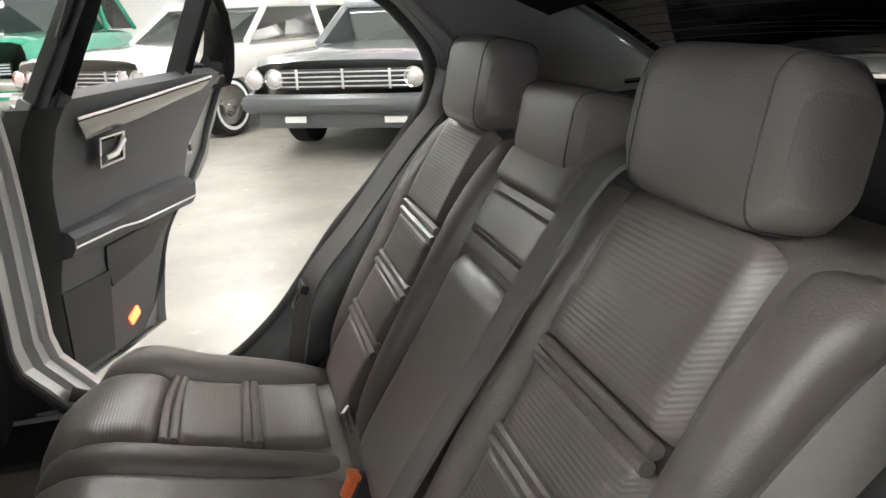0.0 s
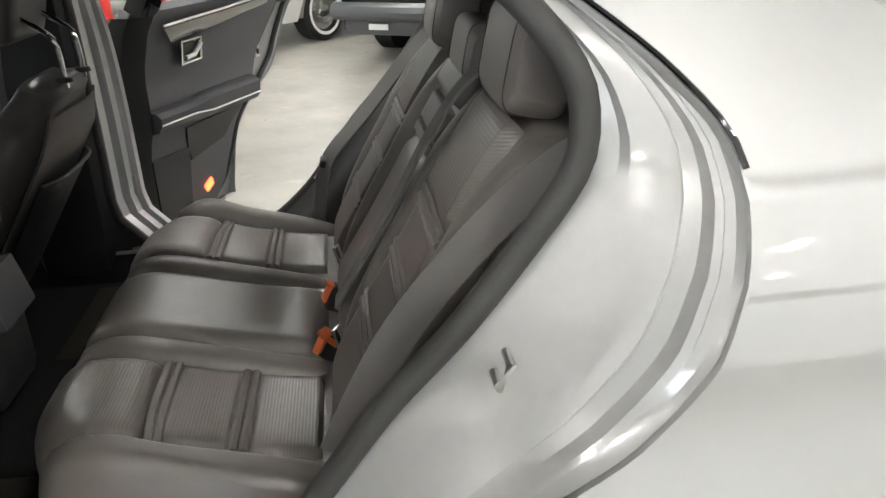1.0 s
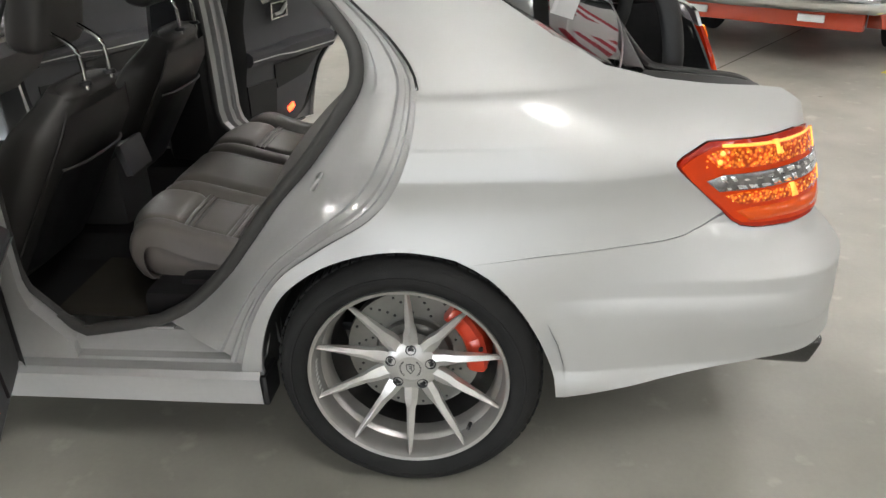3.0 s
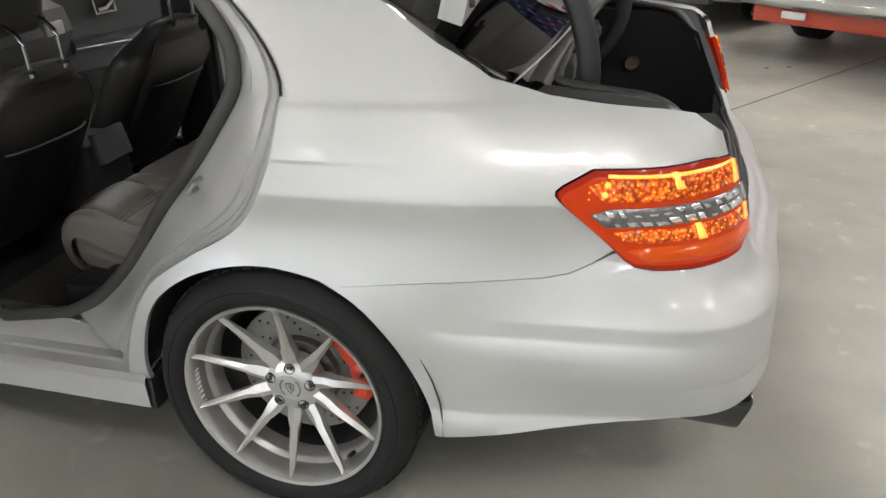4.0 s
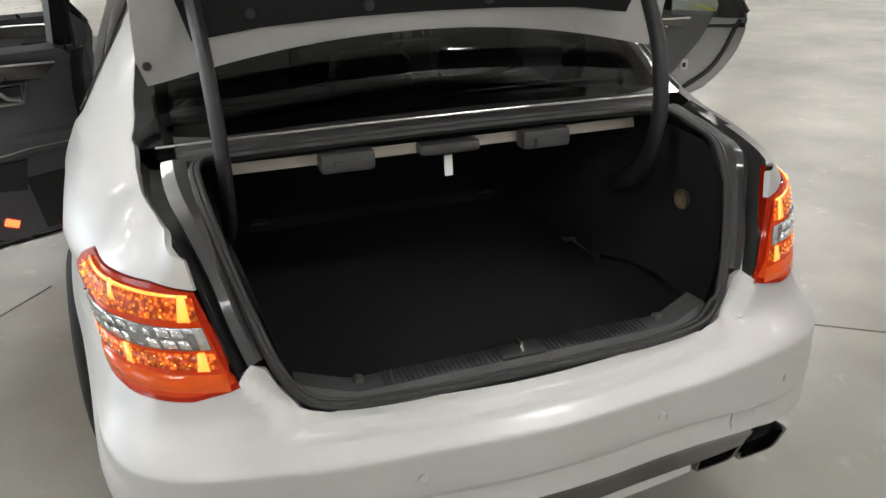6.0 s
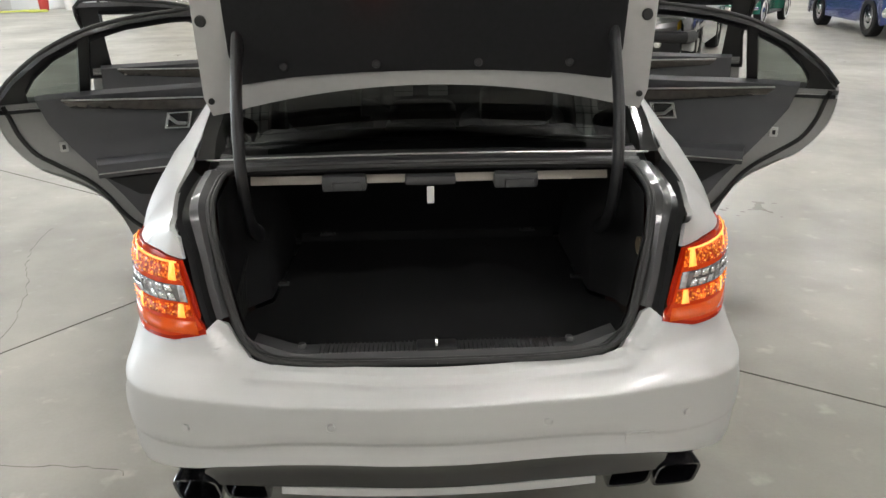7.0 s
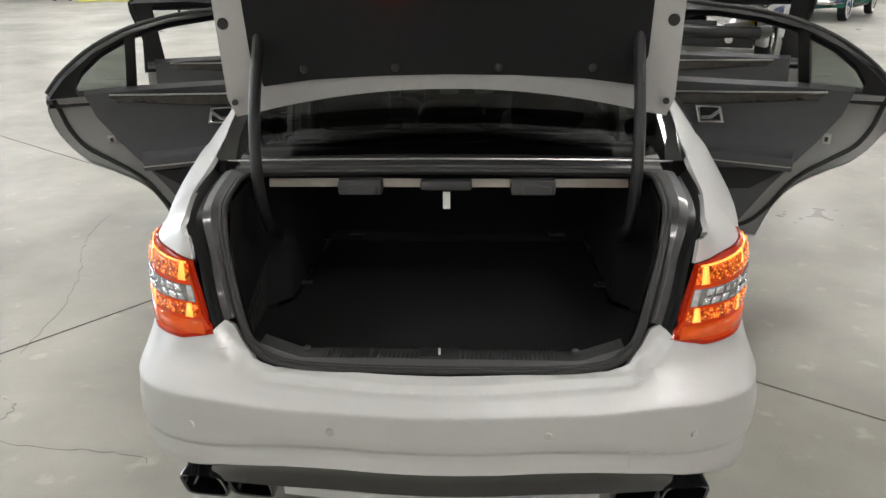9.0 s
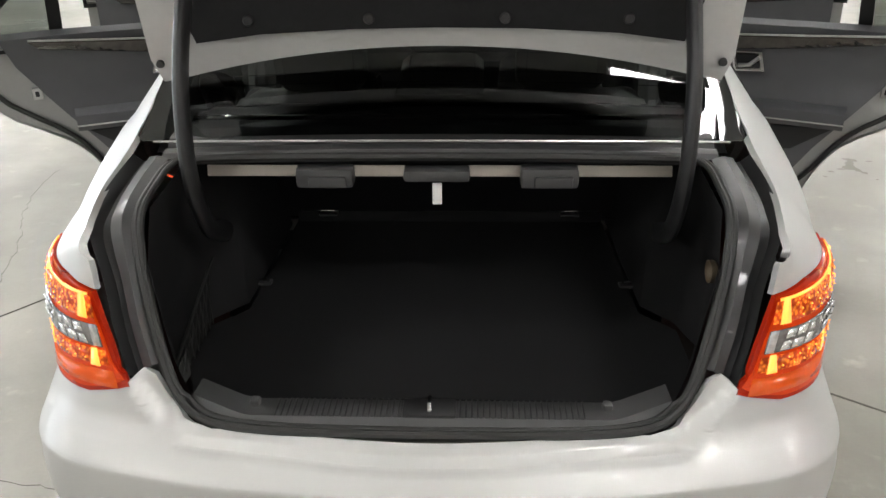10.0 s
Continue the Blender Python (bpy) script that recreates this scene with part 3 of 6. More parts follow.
for i in range(10):
    tube([(-0.585, 0.30 + 0.03 * i, 0.56), (-0.575, 0.33 + 0.03 * i, 0.60 + 0.012 * i)], 0.0018, 5, nb)
    tube([(-0.585, 0.33 + 0.03 * i, 0.56), (-0.575, 0.30 + 0.03 * i, 0.60 + 0.012 * i)], 0.0018, 5, nb)
tube([(-0.58, 0.27, 0.60), (-0.575, 0.64, 0.735)], 0.004, 6, nb)
part("luggage_net", nb, RUBBER, car, "black elastic net at the boot side")

# ---- rear glass, roof, parcel shelf ----
GE = [(0.640, 0.625, 1.052), (0.648, 0.70, 1.093), (0.640, 0.80, 1.155), (0.625, 0.92, 1.223), (0.600, 1.06, 1.297), (0.575, 1.20, 1.352), (0.555, 1.30, 1.385)]
GE = smooth_line(GE, 16)


def across(x, y, z, crown, n=21):
    return [(x * t, y - 0.055 * (1 - t * t) * crown, z + 0.030 * (1 - t * t) * crown) for t in np.linspace(-1, 1, n)]


rg = part("rear_window", loft([across(x, y, z, 1.0) for x, y, z in GE]), TINT, car, "dark tinted rear window with heating lines")
for k in range(11):
    x, y, z = even(GE, 24)[3 + 2 * k - k // 2]
    part("heating_line", tube([Vector(p) + Vector((0, 0.004, -0.003)) for p in across(x * 0.93, y, z, 1.0)], 0.0009, 4), BLACKP, rg)
part("base_strip", tube([(t * 0.66, 0.612 - 0.05 * (1 - t * t), 1.049 + 0.02 * (1 - t * t)) for t in np.linspace(-1, 1, 21)], 0.0028, 6), SATIN, rg)
for sg in (-1, 1):
    rows = []
    for i, (x, y, z) in enumerate(GE):
        zc = min(max(y, 0.24), 1.62)
        top = Vector((sg * lin(XT, y), y, lin(ZT, y)))
        rows.append([top + Vector((0, 0, -0.003)), top + Vector((-sg * 0.012, -0.01, -0.014)), (sg * (x + 0.004), y - 0.002, z - 0.002), (sg * (x - 0.03), y, z - 0.003)])
    part("glass_surround", loft(rows), GLOSSB, car)
RE = [(1.30, 0.56, 1.392), (1.45, 0.575, 1.412), (1.62, 0.57, 1.424), (1.9, 0.565, 1.434), (2.3, 0.57, 1.436), (2.7, 0.58, 1.42), (3.0, 0.58, 1.39)]
part("roof_panel", loft([[(x * t, y - 0.03 * (1 - t * t) * (1 if y < 1.5 else 0), z + 0.035 * (1 - t ** 4)) for t in np.linspace(-1, 1, 25)] for y, x, z in RE]), PAINT, car)
part("headliner", loft([[(x * t * 1.05, y, z - 0.03 - 0.03 * abs(t) ** 3) for t in np.linspace(-1, 1, 15)] for y, x, z in [(1.0, 0.56, 1.26)] + RE]), LINER, car)
part("parcel_shelf", loft([[(x, 0.62, 1.02), (x, 0.66, 1.035), (x, 1.08, 1.0), (x, 1.13, 0.96)] for x in np.linspace(-0.66, 0.66, 9)]), BLACKP, car, "black rear shelf under the window")
part("shelf_rim", tube([(-0.62, 0.80, 1.05), (-0.45, 0.72, 1.075), (0, 0.69, 1.085), (0.45, 0.72, 1.075), (0.62, 0.80, 1.05)], 0.012, 6, flat=0.5), GLOSSB, car)
# roof rails and pillars
for sg in (-1, 1):
    RAIL = smooth_line([(1.4, 0.600, 1.385), (1.62, 0.610, 1.400), (2.1, 0.61, 1.412), (2.6, 0.62, 1.40), (3.0, 0.63, 1.35), (3.5, 0.69, 1.16), (3.9, 0.74, 0.99)], 24)
    part("roof_rail", tube([(sg * x, y, z) for y, x, z in RAIL], 0.045, 10, flat=0.7), PAINT, car)
    part("pillar_trim", tube([(sg * (x - 0.05), y, z - 0.03) for y, x, z in RAIL], 0.04, 8), LINER, car)
    BP = smooth_line([(0.868, 2.290, 0.32, 0.160), (0.872, 2.290, 0.62, 0.158), (0.850, 2.280, 0.95, 0.145), (0.760, 2.235, 1.2, 0.095), (0.660, 2.19, 1.40, 0.060)], 22)

    def section(pts):
        return [[(sg * (x - dx), yc + f * w - (0.11 * ss(0.54 - z, 0, 0.18) ** 1.5 if f < -0.5 else 0), z) for dx, f in pts] for x, yc, z, w in BP]
    bp = part("centre_pillar", loft(section([(0.0, -1.0), (0.026, -0.98), (0.032, -0.86), (0.062, -0.82), (0.068, -0.68), (0.105, -0.56), (0.118, -0.42), (0.12, 0.0), (0.115, 0.9), (0.06, 1.0), (0.0, 0.9)]), True), JAMB, car, "silver painted pillar flank", sharp=25)
    part("pillar_cover", loft(section([(0.108, -0.54), (0.126, -0.50), (0.148, -0.36), (0.156, 0.0), (0.150, 0.8), (0.105, 1.06)])), BLACKP, bp)
    part("pillar_seal", tube([r[0] for r in section([(0.112, -0.56)])], 0.013, 10, up=(1, 0, 0)), SEALM, bp)
    for hz in (0.56, 0.82):
        part("door_hinge", rbox(0.030, 0.045, 0.070, 0.008, pose(sg * 0.852, 2.165, hz)), JAMB, bp)
    # jamb between the door opening's edge and the seal
    SL = smooth_line([(0.60, 1.60, 1.372), (0.655, 1.45, 1.318), (0.70, 1.345, 1.262), (0.725, 1.280, 1.204), (0.742, 1.232, 1.14), (0.750, 1.220, 1.088), (0.754, 1.230, 1.03), (0.757, 1.283, 0.952), (0.758, 1.367, 0.845), (0.758, 1.46, 0.745), (0.760, 1.540, 0.640), (0.765, 1.615, 0.545), (0.775, 1.715, 0.455), (0.785, 1.81, 0.405)], 60)
    SL = [(sg * x, y, z) for x, y, z in SL]
    rows = []
    for (y, z), q in zip(even(APER, 60), SL):
        o = form(s_y(y, z, sg), z)
        q = Vector(q)
        inn = Vector((-sg, 0, 0))
        rows.append([o + inn * 0.010, o * 0.97 + q * 0.03 + inn * 0.018, o * 0.92 + q * 0.08 + inn * 0.018, o * 0.90 + q * 0.10 + inn * 0.010, o * 0.86 + q * 0.14 + inn * 0.010, o * 0.83 + q * 0.17 + inn * 0.026, o * 0.74 + q * 0.26 + inn * 0.026, o * 0.71 + q * 0.29 + inn * 0.016, o * 0.62 + q * 0.38 + inn * 0.013, o * 0.40 + q * 0.60 + inn * 0.010, o * 0.34 + q * 0.66 + inn * 0.018, o * 0.08 + q * 0.92 + inn * 0.016, q])
    part("door_jamb", loft(rows), JAMB, car, "silver stepped door jamb", sharp=28)
    part("door_seal", tube(SL + [(sg * 0.795, 2.02, 0.372), (sg * 0.79, 2.10, 0.41)], 0.0175, 16, up=(1, 0, 0)), SEALM, car)
    part("lock_striker", tube([(sg * 0.80, 1.318, 0.834), (sg * 0.832, 1.318, 0.834), (sg * 0.834, 1.332, 0.808), (sg * 0.80, 1.332, 0.808)], 0.006, 8), SATIN, car)
    # sill with its rocker
    rows = []
    for y in np.linspace(1.505, 3.3, 19):
        k = ss(y, 1.49, 1.62)
        rows.append([(sg * 0.82, y, 0.212), (sg * 0.892, y, 0.218), (sg * 0.914, y, 0.232), (sg * 0.918, y, 0.310), (sg * 0.905, y, 0.326), (sg * 0.868, y, 0.328), (sg * 0.862, y, 0.334), (sg * 0.846, y, 0.335), (sg * 0.832, y, 0.336), (sg * 0.822, y, 0.350), (sg * 0.804, y, 0.364), (sg * 0.79, y, 0.378), (sg * 0.74, y, 0.385), (sg * 0.72, y, 0.30)])
    part("sill", loft(rows), JAMB, car, "silver door sill and side skirt", sharp=30)
    part("sill_end", rbox(0.10, 0.02, 0.09, 0.008, pose(sg * 0.858, 1.500, 0.268)), BLACKP, car)
    part("step_plate", rbox(0.05, 0.42, 0.008, 0.003, pose(sg * 0.775, 1.98, 0.388)), SATIN, car)
    # wheel housing
    part("wheel_housing", loft([[(sg * x, 1.118 + 0.395 * math.cos(a), 0.30 + 0.395 * math.sin(a)) for a in np.linspace(-0.1, math.pi + 0.1, 24)] for x in (0.905, 0.88, 0.60)]), BLACKP, car)
# lower valance, exhausts
vb = []
for t in np.linspace(-1, 1, 41):
    x = t * 0.69
    y = form(s_x(x if abs(x) > 1e-6 else 1e-6, 0.42), 0.42)[1]
    e = ss(abs(t), 0.86, 1.0)
    zt = 0.412 - 0.03 * ss(abs(x), 0.45, 0.68)
    vb.append([(x, y + 0.004, zt), (x, y + 0.015, zt - 0.012), (x, y + 0.030, zt - 0.05 + 0.03 * e), (x, y + 0.040, 0.315 + 0.045 * e), (x, y + 0.10, 0.308 + 0.045 * e)])
part("diffuser", loft(vb), GLOSSB, car, "black lower bumper insert", sharp=25)
part("valance_strip", loft([[(x, 0.028 + 0.03 * (x / 0.42) ** 2, 0.314), (x, 0.015 + 0.03 * (x / 0.42) ** 2, 0.310), (x, 0.015 + 0.03 * (x / 0.42) ** 2, 0.286), (x, 0.06 + 0.03 * (x / 0.42) ** 2, 0.280)] for x in np.linspace(-0.415, 0.415, 21)]), PAINT, car)
part("tow_cover", fill([(0.475, 0.424), (0.552, 0.424), (0.552, 0.466), (0.475, 0.466)], lambda x, z: form(s_x(x, z), z) + Vector((0, -0.0025, 0)), 0.02, flange=0.003), PAINT, car)
for sg in (-1, 1):
    for x0 in (0.638, 0.512):
        rings = []
        for y, k in ((0.26, 0.85), (0.12, 0.95), (0.048, 1.0), (0.040, 0.97), (0.042, 0.86), (0.14, 0.80)):
            yy = y + (0.02 if x0 > 0.5 else 0.0)
            ring = []
            for a in range(20):
                c, s_ = math.cos(a * math.pi / 10), math.sin(a * math.pi / 10)
                px = math.copysign(abs(c) ** 0.40, c) * 0.060 * k
                pz = math.copysign(abs(s_) ** 0.40, s_) * 0.045 * k
                ring.append((sg * (x0 + px + 0.10 * pz), yy - pz * 0.35, 0.292 + pz + 0.09 * px))
            rings.append(ring)
        part("exhaust_tip", loft(rings, True), GLOSSB, car, "glossy black twin exhaust outlet")
for x, z in ((-0.635, 0.509), (-0.268, 0.517), (0.272, 0.517), (0.637, 0.509)):
    p = form(s_x(x, z), z)
    n = (p - Vector((0, 1.4, z))).normalized() if abs(x) > 0.5 else Vector((0, -1, 0))
    m = Matrix.Translation(p + n * 0.001) @ n.to_track_quat("X", "Z").to_matrix().to_4x4()
    part("parking_sensor", rev([(0.0001, 0.0012), (0.009, 0.0012), (0.0098, -0.002), (0.0112, -0.002), (0.0118, 0.0005), (0.012, -0.004)], 24, m), PAINT, car)
for sg in (-1, 1):
    part("window_trim", tube([form(s_y(y, z, sg), z) + Vector((sg * 0.004, -0.004, 0.003)) for y, z in APER[:26]], 0.0035, 6), GLOSSB, car)

# ---- wheels ----
def mesh_of(name, bm, material, sharp=None):
    me = bpy.data.meshes.new(name)
    bm.to_mesh(me)
    bm.free()
    me.materials.append(material)
    if sharp:
        me.set_sharp_from_angle(angle=radians(sharp))
    return me


def repeat(name, me, parent, m, label=""):
    ob = new(name, me)
    ob.parent = parent
    ob.matrix_basis = m
    if label:
        ob["label"] = label
    return ob


def wheel(name, sg, y):
    hub = Vector((sg * 0.925, y, 0.335))
    F = pose(*hub) @ Matrix.Diagonal((sg, 1, 1, 1))
    turned = lambda b: (b.transform(F), b)[1]
    root = part(name, rev([(0.250, -0.014), (0.256, 0.004), (0.268, 0.014), (0.284, 0.019), (0.300, 0.018), (0.314, 0.010), (0.324, -0.004), (0.330, -0.022), (0.333, -0.045), (0.333, -0.235), (0.322, -0.27), (0.250, -0.27)], 96, F), TYREM, car, "low-profile tyre on a brushed ten-spoke alloy wheel")
    part("sidewall_rib", rev([(0.291, 0.0185), (0.2925, 0.0205), (0.295, 0.0205), (0.2965, 0.0185)], 96, F), TYREM, root)
    part("rim", rev([(0.250, -0.004), (0.2555, 0.003), (0.2545, 0.009), (0.246, 0.007), (0.241, -0.003), (0.238, -0.030), (0.235, -0.052), (0.226, -0.060), (0.222, -0.068), (0.221, -0.105)], 96, F), BARREL, root, "brushed alloy rim")
    # inner barrel, its shade painted by the darker alloy
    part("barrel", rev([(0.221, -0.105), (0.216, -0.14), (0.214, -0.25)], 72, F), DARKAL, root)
    rings = []
    for r, x, w, d, k in ((0.040, -0.050, 0.020, 0.040, 0.1), (0.070, -0.047, 0.0185, 0.040, 0.1), (0.096, -0.040, 0.0175, 0.038, 0.1), (0.110, -0.0365, 0.0150, 0.036, -0.1), (0.122, -0.033, 0.0118, 0.034, -0.35), (0.150, -0.025, 0.0108, 0.030, -0.35), (0.190, -0.014, 0.0088, 0.024, -0.3), (0.225, -0.004, 0.0062, 0.018, -0.2), (0.249, 0.004, 0.0036, 0.012, 0.0)):
        rings.append([(x - d, -w * 0.75, r), (x - 0.010, -w, r), (x - 0.0015, w * k - 0.0012, r), (x, w * k + 0.0012, r), (x - 0.008, w, r), (x - d, w * 0.75, r)])
    spoke = mesh_of("spoke", loft(rings, True, True), RIMM, 15)
    for k in range(10):
        repeat("spoke", spoke, root, F @ pose(0, 0, 0, 36 * k + 2))
    part("hub_face", rev([(0.0001, -0.044), (0.034, -0.044), (0.0345, -0.0455), (0.036, -0.0455), (0.0365, -0.044), (0.046, -0.046), (0.062, -0.050), (0.070, -0.056), (0.074, -0.10)], 48, F), RIMM, root)
    badge = bmesh.new()
    SH = [(-0.011, 0.013), (0.0, 0.015), (0.011, 0.013), (0.0105, -0.003), (0.0, -0.017), (-0.0105, -0.003)]
    loft([[(-0.0436, a * q, b_ * q) for a, b_ in SH] for q in (1.0, 0.78)], True, False, badge)
    rbox(0.0012, 0.0022, 0.014, 0, pose(-0.0434, -0.003, 0.001), badge)
    rbox(0.0012, 0.006, 0.0022, 0, pose(-0.0434, 0.001, 0.0066), badge)
    rbox(0.0012, 0.006, 0.0022, 0, pose(-0.0434, 0.001, 0.0005), badge)
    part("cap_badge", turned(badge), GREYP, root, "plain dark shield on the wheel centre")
    bars = bmesh.new()
    for k in list(range(-4, 5)) + list(range(11, 20)):
        rbox(0.0008, 0.0032, 0.004, 0, pose(0, 0, 0, k * 12 + 90) @ pose(-0.0436, 0, 0.0265), bars)
    part("cap_lettering", turned(bars), GREYP, root)
    bars = bmesh.new()
    for k in range(8):
        rbox(0.016, 0.0060, 0.0010, 0, pose(0, 0, 0, -82 - k * 3.2) @ pose(-0.020, 0, 0.2382), bars)
    part("rim_lettering", turned(bars), WHITE, root)
    nut = mesh_of("lug_nut", rev([(0.0001, -0.0495), (0.008, -0.0490), (0.0095, -0.0545), (0.0125, -0.0455), (0.0135, -0.0455), (0.014, -0.052)], 20), BLACKP)
    for k in range(5):
        a = k * 2 * math.pi / 5 - 0.06
        repeat("lug_nut", nut, root, F @ pose(0.002, 0.054 * math.sin(a), 0.054 * math.cos(a)))
    disc = part("brake_disc", rev([(0.05, -0.105), (0.064, -0.104), (0.066, -0.110), (0.094, -0.112), (0.097, -0.132), (0.102, -0.136), (0.104, -0.130), (0.178, -0.130), (0.180, -0.162)], 64, F), IRON, root)
    hole = mesh_of("drill_hole", rev([(0.0001, 0.0006), (0.0036, 0.0006), (0.004, -0.001)], 8), BLACKP)
    for k in range(60):
        r, a = 0.116 + 0.0165 * (k % 4), (k // 4) * 2 * math.pi / 15 + 0.10 * (k % 4)
        repeat("drill_hole", hole, disc, F @ pose(-0.1295, r * math.sin(a), r * math.cos(a)))
    rings = []
    for a in np.linspace(-10, 54, 17):
        q = radians(a)
        e = min(1.0, (min(a + 10, 54 - a) + 2.5) / 7)
        g = 0.008 * math.exp(-((a - 22) / 3.0) ** 2) + 0.006 * (math.exp(-((a - 4) / 3) ** 2) + math.exp(-((a - 40) / 3) ** 2))
        rings.append([(x, -r * math.cos(q), r * math.sin(q)) for x, r in ((-0.17, 0.138), (-0.102, 0.142), (-0.086 - g, 0.150), (-0.076 - g - 0.01 * (1 - e), 0.165), (-0.076 - g - 0.01 * (1 - e), 0.186 * (0.9 + 0.1 * e)), (-0.086 - g, 0.196 * (0.94 + 0.06 * e)), (-0.17, 0.206))])
    cal = part("brake_caliper", turned(loft(rings, True, True)), CALRED, root, "red brake caliper")
    part("bridge_bolt", turned(tube([(-0.080, -0.185 * math.cos(radians(14)), 0.185 * math.sin(radians(14))), (-0.070, -0.185 * math.cos(radians(14)), 0.185 * math.sin(radians(14)))], 0.006, 8)), BLACKP, cal)
    block = mesh_of("tread_block", rbox(0.05, 0.022, 0.006, 0.001, seg=1), TYREM)
    for k in range(72):
        for xx in (-0.052, -0.108, -0.166, -0.224):
            repeat("tread_block", block, root, F @ pose(0, 0, 0, k * 5) @ pose(xx, 0, 0.3345))
    part("valve", tube([F @ Vector((-0.05, -0.150, -0.172)), F @ Vector((-0.022, -0.146, -0.166))], 0.0055, 8), BLACKP, root)
    return root


wheel("rear_wheel", -1, 1.115)
wheel("rear_wheel", 1, 1.115)

# ---- trunk lid, raised ----
LP = [(0.0, 0.0), (0.10, 0.035), (0.25, 0.06), (0.40, 0.06), (0.47, 0.03)]
# local: u up the raised lid from its hinge edge, w outward (towards the windscreen)
LO, LU = Vector((0, 0.726, 1.161)), Vector((0, -0.297, 0.955)).normalized()
LW = Vector((0, 0.955, 0.297)).normalized()


def lidp(x, u, w):
    return LO + Vector((x, 0, 0)) + LU * u + LW * w


LB = [(-0.655, 0.0), (-0.672, 0.06), (-0.655, 0.45), (-0.62, 0.56), (-0.52, 0.60), (0.52, 0.60), (0.62, 0.56), (0.655, 0.45), (0.672, 0.06), (0.655, 0.0)]
lidcurve = lambda x: 0.085 * (1 - (x / 0.64) ** 2)
lid = part("trunk_lid", fill(LB + [(x, lidcurve(x)) for x in np.linspace(0.60, -0.60, 21)], lambda x, u: lidp(x, u, 0.055 + 0.02 * (1 - (x / 0.64) ** 2)), 0.05, flange=0.02, inward=(0, 0.5, 1.4)), PAINT, car, "raised silver boot lid with black lining")
part("inner_frame", fill(LB + [(x, lidcurve(x)) for x in np.linspace(0.60, -0.60, 21)], lambda x, u: lidp(x, u, 0.0 + 0.012 * (1 - (x / 0.64) ** 2)), 0.05, holes=[[(-0.53, 0.13), (-0.545, 0.20), (-0.55, 0.42), (-0.50, 0.54), (0.50, 0.54), (0.55, 0.42), (0.545, 0.20), (0.53, 0.13), (0.40, 0.145), (0.2, 0.155), (0, 0.158), (-0.2, 0.155), (-0.40, 0.145)]], flange=0.045, inward=(0, 3.0, 1.4)), JAMB, lid, "bare silver inner frame")
part("lining", fill([(-0.55, 0.105), (-0.575, 0.20), (-0.57, 0.43), (-0.53, 0.56), (0.53, 0.56), (0.57, 0.43), (0.575, 0.20), (0.55, 0.105), (0.40, 0.125), (0.2, 0.135), (0, 0.138), (-0.2, 0.135), (-0.40, 0.125)], lambda x, u: lidp(x, u, -0.012 + 0.01 * (1 - (x / 0.64) ** 2)), 0.05, flange=0.012, inward=(0, 3.0, 1.4)), CARPET, lid, "black felt boot-lid lining")
for x in (-0.42, -0.15, 0.15, 0.42):
    part("lining_clip", rev([(0.0001, 0.006), (0.010, 0.005), (0.013, 0)], 16, Matrix.Translation(lidp(x, 0.155 + 0.012 * (1 - abs(x)), -0.012)) @ pose(0, 0, 0, 0, 0, -90)), BLACKP, lid)
for x, u, r in ((-0.660, 0.03, 0.010), (0.657, 0.03, 0.010), (-0.648, 0.279, 0.017), (0.643, 0.279, 0.017)):
    part("rubber_stop", rev([(0.0001, 0.010), (r * 0.8, 0.009), (r, 0.0)], 20, Matrix.Translation(lidp(x * 0.985, u + 0.02, -0.004)) @ pose(0, 0, 0, 0, 0, -90)), RUBBER, lid)
lt_ = part("lid_handle_panel", rbox(0.40, 0.05, 0.09, 0.02, Matrix.Translation(lidp(0, 0.452, -0.01))), BLACKP, lid)
part("courtesy_light", rbox(0.065, 0.02, 0.034, 0.004, Matrix.Translation(lidp(-0.15, 0.394, -0.03))), mat("courtesy_red", (0.9, 0.3, 0.15), 0.3, emit=(1.0, 0.14, 0.05), estr=4.0), lid, "lit orange courtesy light")
part("reflector", rbox(0.065, 0.015, 0.02, 0.004, Matrix.Translation(lidp(0.235, 0.418, -0.03))), mat("reflector_red", (0.5, 0.02, 0.03), 0.15, coat=1.0), lid)
for sg in (-1, 1):
    ARM = smooth_line([(0.535, 0.66, 0.80), (0.532, 0.545, 0.86), (0.53, 0.485, 0.95), (0.532, 0.47, 1.06), (0.535, 0.505, 1.20), (0.54, 0.585, 1.32), (0.545, 0.655, 1.40)], 28)
    part("hinge_arm", tube([(sg * x, y, z) for x, y, z in ARM], 0.026, 14, flat=0.62, up=(1, 0, 0)), BLACKP, lid, "black gooseneck hinge arm")

